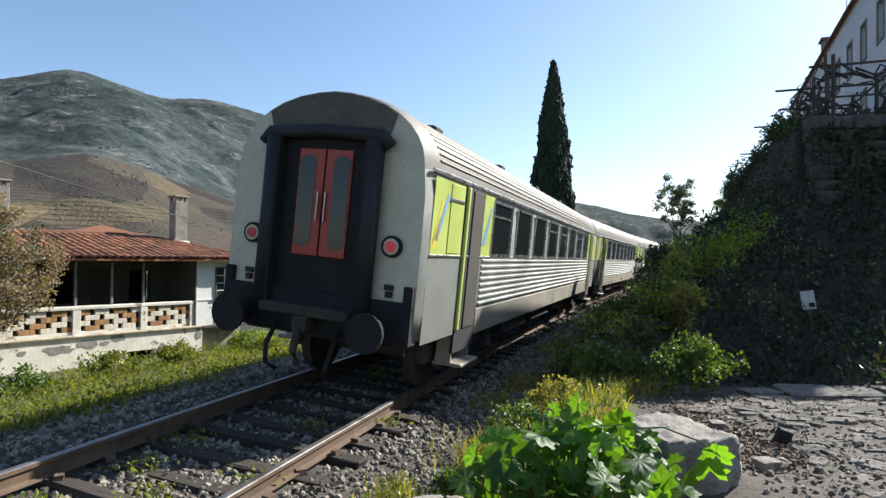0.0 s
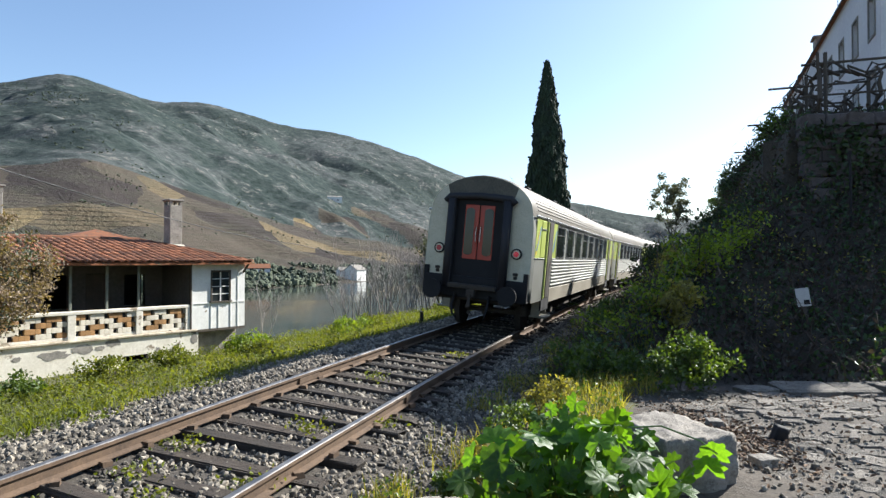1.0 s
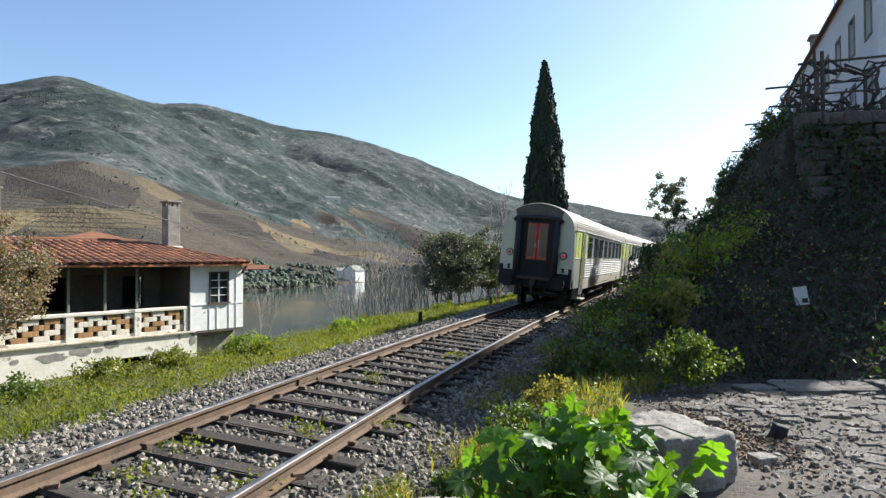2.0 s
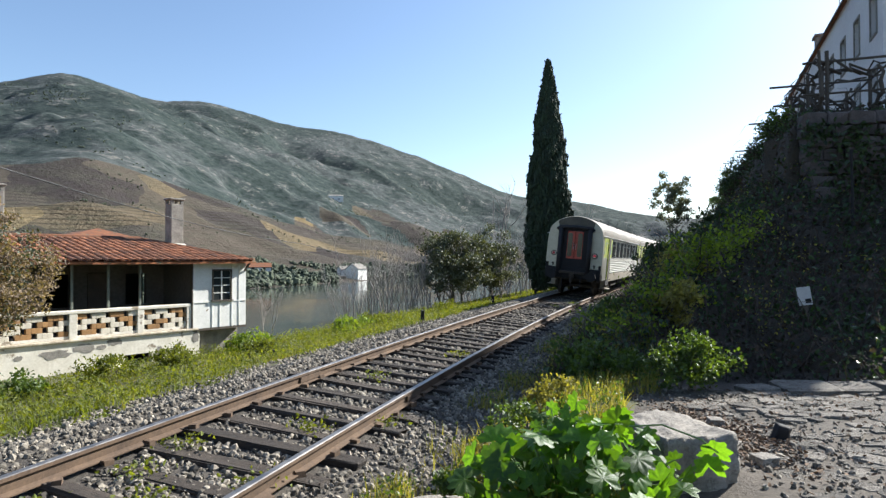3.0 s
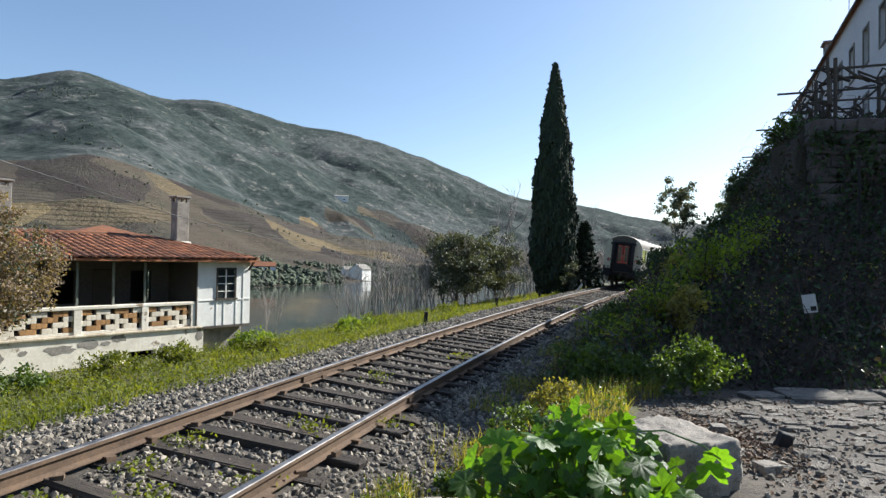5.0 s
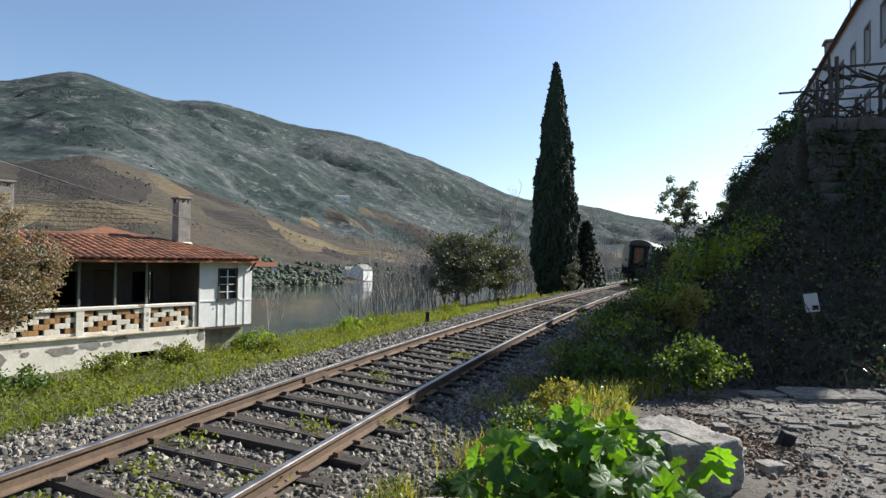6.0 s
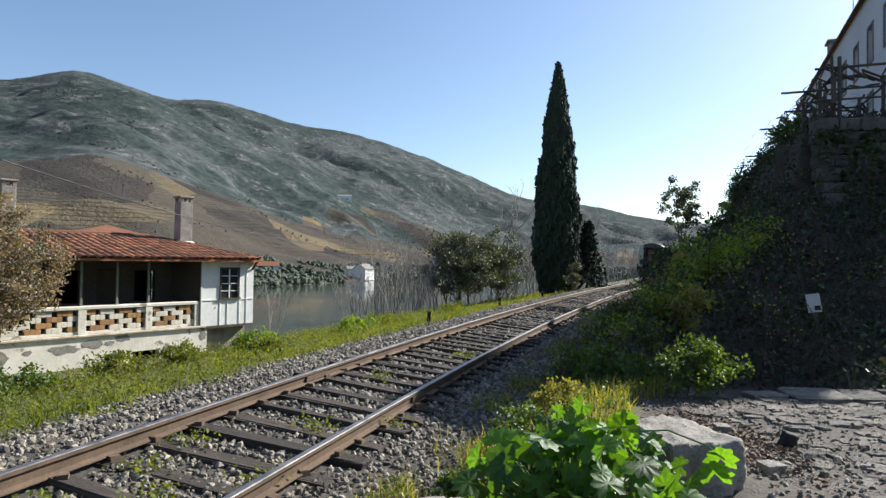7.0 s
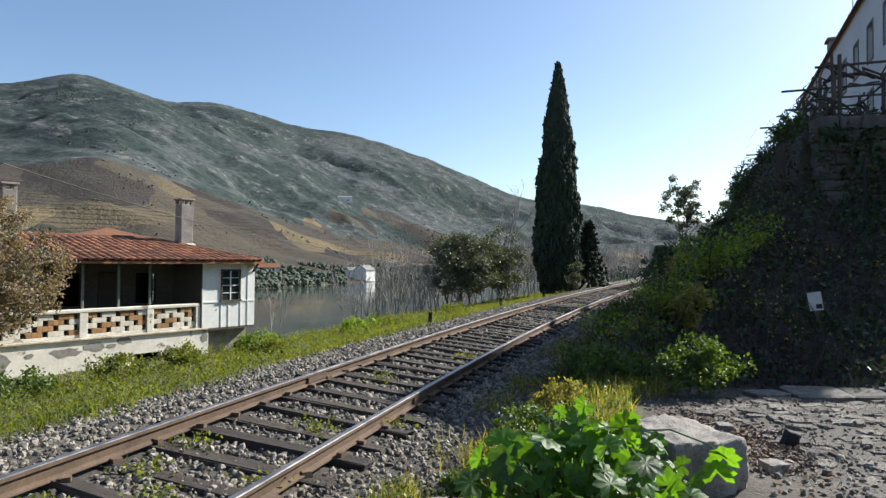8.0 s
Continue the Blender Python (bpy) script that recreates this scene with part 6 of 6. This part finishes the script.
# ---- foreground: rocks, path stones and the mallow ----
def rock_mesh(name, size, seed, material, detail=3):
    bm = bmesh.new()
    bmesh.ops.create_cube(bm, size=1.0)
    bmesh.ops.subdivide_edges(bm, edges=bm.edges[:], cuts=2 ** detail - 1, use_grid_fill=True)
    for v in bm.verts:
        c = v.co.copy()
        v.co = c.lerp(c.normalized() * 0.62, 0.08)
        q = c * 2.3 + Vector((seed * 3.1, seed * 1.7, seed))
        v.co += v.co.normalized() * (noise.noise(q) * 0.11 + noise.noise(q * 3.1) * 0.06 + noise.noise(q * 7) * 0.03 + noise.noise(q * 15) * 0.012) * (0.6 if c.z > 0.4 else 1.0)
        v.co = Vector((v.co.x * size[0], v.co.y * size[1], v.co.z * size[2]))
    me = bpy.data.meshes.new(name)
    bm.to_mesh(me)
    bm.free()
    me.materials.append(material)
    me.polygons.foreach_set("use_smooth", [True] * len(me.polygons))
    return me


for name, x, y, z, size, rz, seed, lab in (("granite_block", 1.75, 4.5, 0.21, (0.56, 0.70, 0.80), 12, 1, "large pale granite block beside the path"), ("pale_rock", -0.10, 4.0, -0.02, (0.46, 0.34, 0.44), 30, 6, "small white rock among the weeds"), ("pale_rock", 0.14, 4.2, 0.03, (0.25, 0.22, 0.25), 70, 9, "small white rock among the weeds"), ("path_rock", 2.42, 5.0, 0.27, (0.20, 0.16, 0.10), 50, 3, "loose pale stone at the edge of the path"), ("path_rock", 2.50, 4.6, 0.27, (0.16, 0.15, 0.14), 10, 7, "loose pale stone at the edge of the path"), ("path_rock", 2.66, 5.75, 0.27, (0.15, 0.13, 0.10), 80, 11, "loose pale stone at the edge of the path")):
    ob = new(name, rock_mesh(name, size, seed, M_ROCK, 4))
    ob.matrix_basis = pose(x, y, z, 0, 0, rz)
    tagged(ob, lab, "rock")


def build_path_stones():
    pave = thing("pavement", Matrix(), "worn path of flat uneven stones", "path", kind="structure")
    kinds = []
    for k in range(7):
        r = random.Random(k)
        o = [(a * r.uniform(0.86, 1.04) + r.uniform(-0.05, 0.05), b * r.uniform(0.84, 1.05) + r.uniform(-0.06, 0.06)) for a, b in ((-0.48, -0.42), (-0.1, -0.5), (0.3, -0.48), (0.5, -0.3), (0.49, 0.25), (0.25, 0.5), (-0.2, 0.47), (-0.5, 0.35))]
        g = Geo().loft([[(a, b, -0.06) for a, b in o], [(a, b, 0.005) for a, b in o], [(a * 0.93, b * 0.91, 0.014 + r.uniform(-0.006, 0.006)) for a, b in o]])
        kinds.append(mesh_of("path_stone", g, M_PAVER))
    y = 3.3
    while y < 7.9:
        deep = RNG.uniform(0.09, 0.22)
        x = 2.35 + 0.12 * (y - 4) + RNG.uniform(0, 0.2)
        while x < 0.8 * y + 1.6:
            wide = RNG.uniform(0.10, 0.42)
            if RNG.random() < 0.24:
                x += wide * 0.6
                continue
            cx, cy = x + wide / 2, y + RNG.normal() * 0.05
            ob = part("path_stone", kinds[int(RNG.integers(7))], None, pave, at=pose(cx, cy, zat(cx, cy) + RNG.uniform(-0.018, 0.010), RNG.normal() * 2.0, RNG.normal() * 2.0, RNG.normal() * 28))
            ob.scale = (wide * 1.02, deep * 1.08, 1)
            x += wide
        y += deep
    # rubble at the edge of the path
    n = 2600
    x, y = np.concatenate([RNG.normal(2.75, 0.28, 600), RNG.uniform(2.3, 6.5, 2000)]), np.concatenate([RNG.normal(5.1, 0.55, 600), RNG.uniform(3.4, 7.6, 2000)])
    z = ground_height(x, y)[0]
    size = RNG.uniform(0.004, 0.02, n) * (1 + (RNG.random(n) < 0.06))
    V, F = strewn(ICO_V, ICO_F, np.stack([x, y, z + size * 0.4], -1), size[:, None] * RNG.uniform(0.6, 1.4, (n, 3)), 0, 0.25)
    tagged(new("path_rubble", np_mesh("path_rubble", V, F, [M_STONE])), "loose rubble at the edge of the path", "rubble", kind="stuff")
    n = 2600
    x, y = np.concatenate([RNG.normal(2.62, 0.22, 1500), RNG.uniform(2.3, 6.8, 1100)]), np.concatenate([RNG.normal(5.6, 0.55, 1500), RNG.uniform(3.6, 7.9, 1100)])
    P = np.stack([x, y, ground_height(x, y)[0] + 0.012 + 0.03 * RNG.random(n)], -1)
    tagged(new("leaf_litter", leaves_mesh("leaf_litter", P, RNG.uniform(0.025, 0.06, n), M_LITTER, upright=0.75)), "dry brown fallen leaves on the path", "leaves", kind="stuff")
    kerb = [mesh_of("kerb_stone", Geo().box(-0.5, -0.5, -0.5, 0.5, 0.5, 0.5, 0.07), M_PAVER) for k in range(3)]
    for me in kerb:
        for v in me.vertices:
            v.co += Vector(RNG.normal(size=3)) * 0.03
    x = 3.95
    while x < 7.4:
        wide = RNG.uniform(0.45, 0.9)
        ob = part("kerb_stone", kerb[int(RNG.integers(3))], None, pave, at=pose(x + wide / 2, 7.85 + RNG.normal() * 0.03, zat(x, 7.85) + RNG.uniform(-0.02, 0.02), RNG.normal() * 3, RNG.normal() * 2, RNG.normal() * 6))
        ob.scale = (wide * 0.95, RNG.uniform(0.35, 0.55), 0.18)
        x += wide
    ob = new("dark_stone", rock_mesh("dark_stone", (0.11, 0.09, 0.17), 5, M_BLACK, 2))
    ob.matrix_basis = pose(3.05, 5.35, zat(3.05, 5.35) + 0.06, 10, 15, 0)
    tagged(ob, "small dark stone standing on the path", "stone")


build_path_stones()


def mallow_leaf(seed):
    """A rounded leaf with shallow lobes, cupped, with folds along its ribs."""
    r = random.Random(seed)
    lobes, per = 7, 6
    v, f = [(0, 0, 0)], []
    span = radians(300)
    n = lobes * per
    for ring, k in enumerate((0.45, 0.8, 1.0)):
        for i in range(n + 1):
            t = -span / 2 + span * i / n
            wave = math.cos(lobes * 2 * math.pi * i / n)
            rad = k * (0.5 + (0.07 * -wave + 0.02 * math.sin(i * 2.9)) * (k ** 2))
            z = 0.05 * k - 0.10 * k * k + 0.025 * wave * k + 0.05 * k * k * math.sin(t * 2 + seed)
            v.append((rad * math.sin(t), rad * math.cos(t) , z))
    f += [(0, i + 1, i + 2) for i in range(n)]
    for ring in range(2):
        a, b = 1 + ring * (n + 1), 1 + (ring + 1) * (n + 1)
        f += [(a + i, b + i, b + i + 1, a + i + 1) for i in range(n)]
    g = Geo()
    g.add(v, f)
    return mesh_of("leaf", g, M_MALLOW, True)


def build_mallow():
    base = Vector((0.82, 3.85, 0.12))
    m = thing("mallow_plant", Matrix.Translation(base), "broad-leaved mallow with glossy backlit leaves by the path", "plant")
    kinds = [mallow_leaf(k) for k in range(6)]
    for k in range(190):
        a = RNG.uniform(0, 2 * math.pi)
        rr = RNG.random() ** 0.55
        h = 0.84 * (1 - 0.62 * rr ** 2.0) * RNG.uniform(0.5, 1.0)
        tip = Vector((math.cos(a) * rr * 0.76, math.sin(a) * rr * 0.60, max(h, 0.06)))
        tip = Vector((tip.x * RNG.uniform(0.7, 1.2) + 0.10, tip.y * RNG.uniform(0.8, 1.1), tip.z * RNG.uniform(0.75, 1.15)))
        root = Vector((tip.x * 0.25, tip.y * 0.25, 0))
        part("stem", Geo().tube([root, root.lerp(tip, 0.5) + Vector((0, 0, 0.09)), tip], [0.007, 0.006, 0.004], 5), M_STEM, m)
        size = (0.09 + 0.15 * RNG.random() ** 1.3) * (0.8 if rr > 0.9 else 1)
        # leaves face outward and up, towards the light
        lean = Vector((math.cos(a) * rr * 0.4 - 0.50, math.sin(a) * rr * 0.3 - 0.55, 0.30)) + Vector(RNG.normal(size=3)) * 0.48 if k % 5 < 3 else Vector((math.cos(a) * rr * 0.6, math.sin(a) * rr * 0.5 - 0.1, 0.7)) + Vector(RNG.normal(size=3)) * 0.3
        q = lean.normalized().to_track_quat("Z", "Y").to_matrix().to_4x4()
        ob = part("leaf", kinds[k % 6], None, m, at=Matrix.Translation(tip) @ q @ pose(0, 0, 0, 0, 0, RNG.uniform(0, 360)))
        ob.scale = (size, size, size)
    twig = Geo().tube([(0.35, 0.1, 0.62), (0.62, 0.0, 0.66), (0.85, -0.05, 0.58), (0.95, -0.06, 0.5)], 0.006, 5)
    part("side_shoot", twig, M_STEM, m)
    for p, s in (((0.93, -0.05, 0.5), 0.19), ((0.88, -0.08, 0.42), 0.2)):
        ob = part("leaf", kinds[2], None, m, at=Matrix.Translation(p) @ pose(0, 0, 0, 62, 10, 160))
        ob.scale = (s, s, s)


build_mallow()


# ---- what moves ----
def motions():
    for k, (coach, wheels) in enumerate(COACHES):
        ahead = k * (COACH_L + COACH_GAP)
        times = [i * 0.2 for i in range(41)]
        ts, at = [t for t, s in TRAIN_AT], [s for t, s in TRAIN_AT]

        def place(t):
            # a smooth curve through the known places
            i = max(0, min(len(ts) - 2, int(np.searchsorted(ts, t, "right")) - 1))
            slope = lambda j: (at[min(j + 1, len(at) - 1)] - at[max(j - 1, 0)]) / (ts[min(j + 1, len(ts) - 1)] - ts[max(j - 1, 0)])
            h = ts[i + 1] - ts[i]
            x = (t - ts[i]) / h
            return (1 + 2 * x) * (1 - x) ** 2 * at[i] + x * (1 - x) ** 2 * h * slope(i) + x * x * (3 - 2 * x) * at[i + 1] + x * x * (x - 1) * h * slope(i + 1)

        walk(coach, [(t, coach_pose(place(t) + ahead)) for t in times])
        fine = [i * 2 / 30 for i in range(121)]
        for w in wheels:
            base = w.matrix_basis.translation.copy()
            walk(w, [(t, Matrix.Translation(base) @ Matrix.Rotation(-(place(t) - 7.0) / 0.46, 4, "X")) for t in fine])


motions()
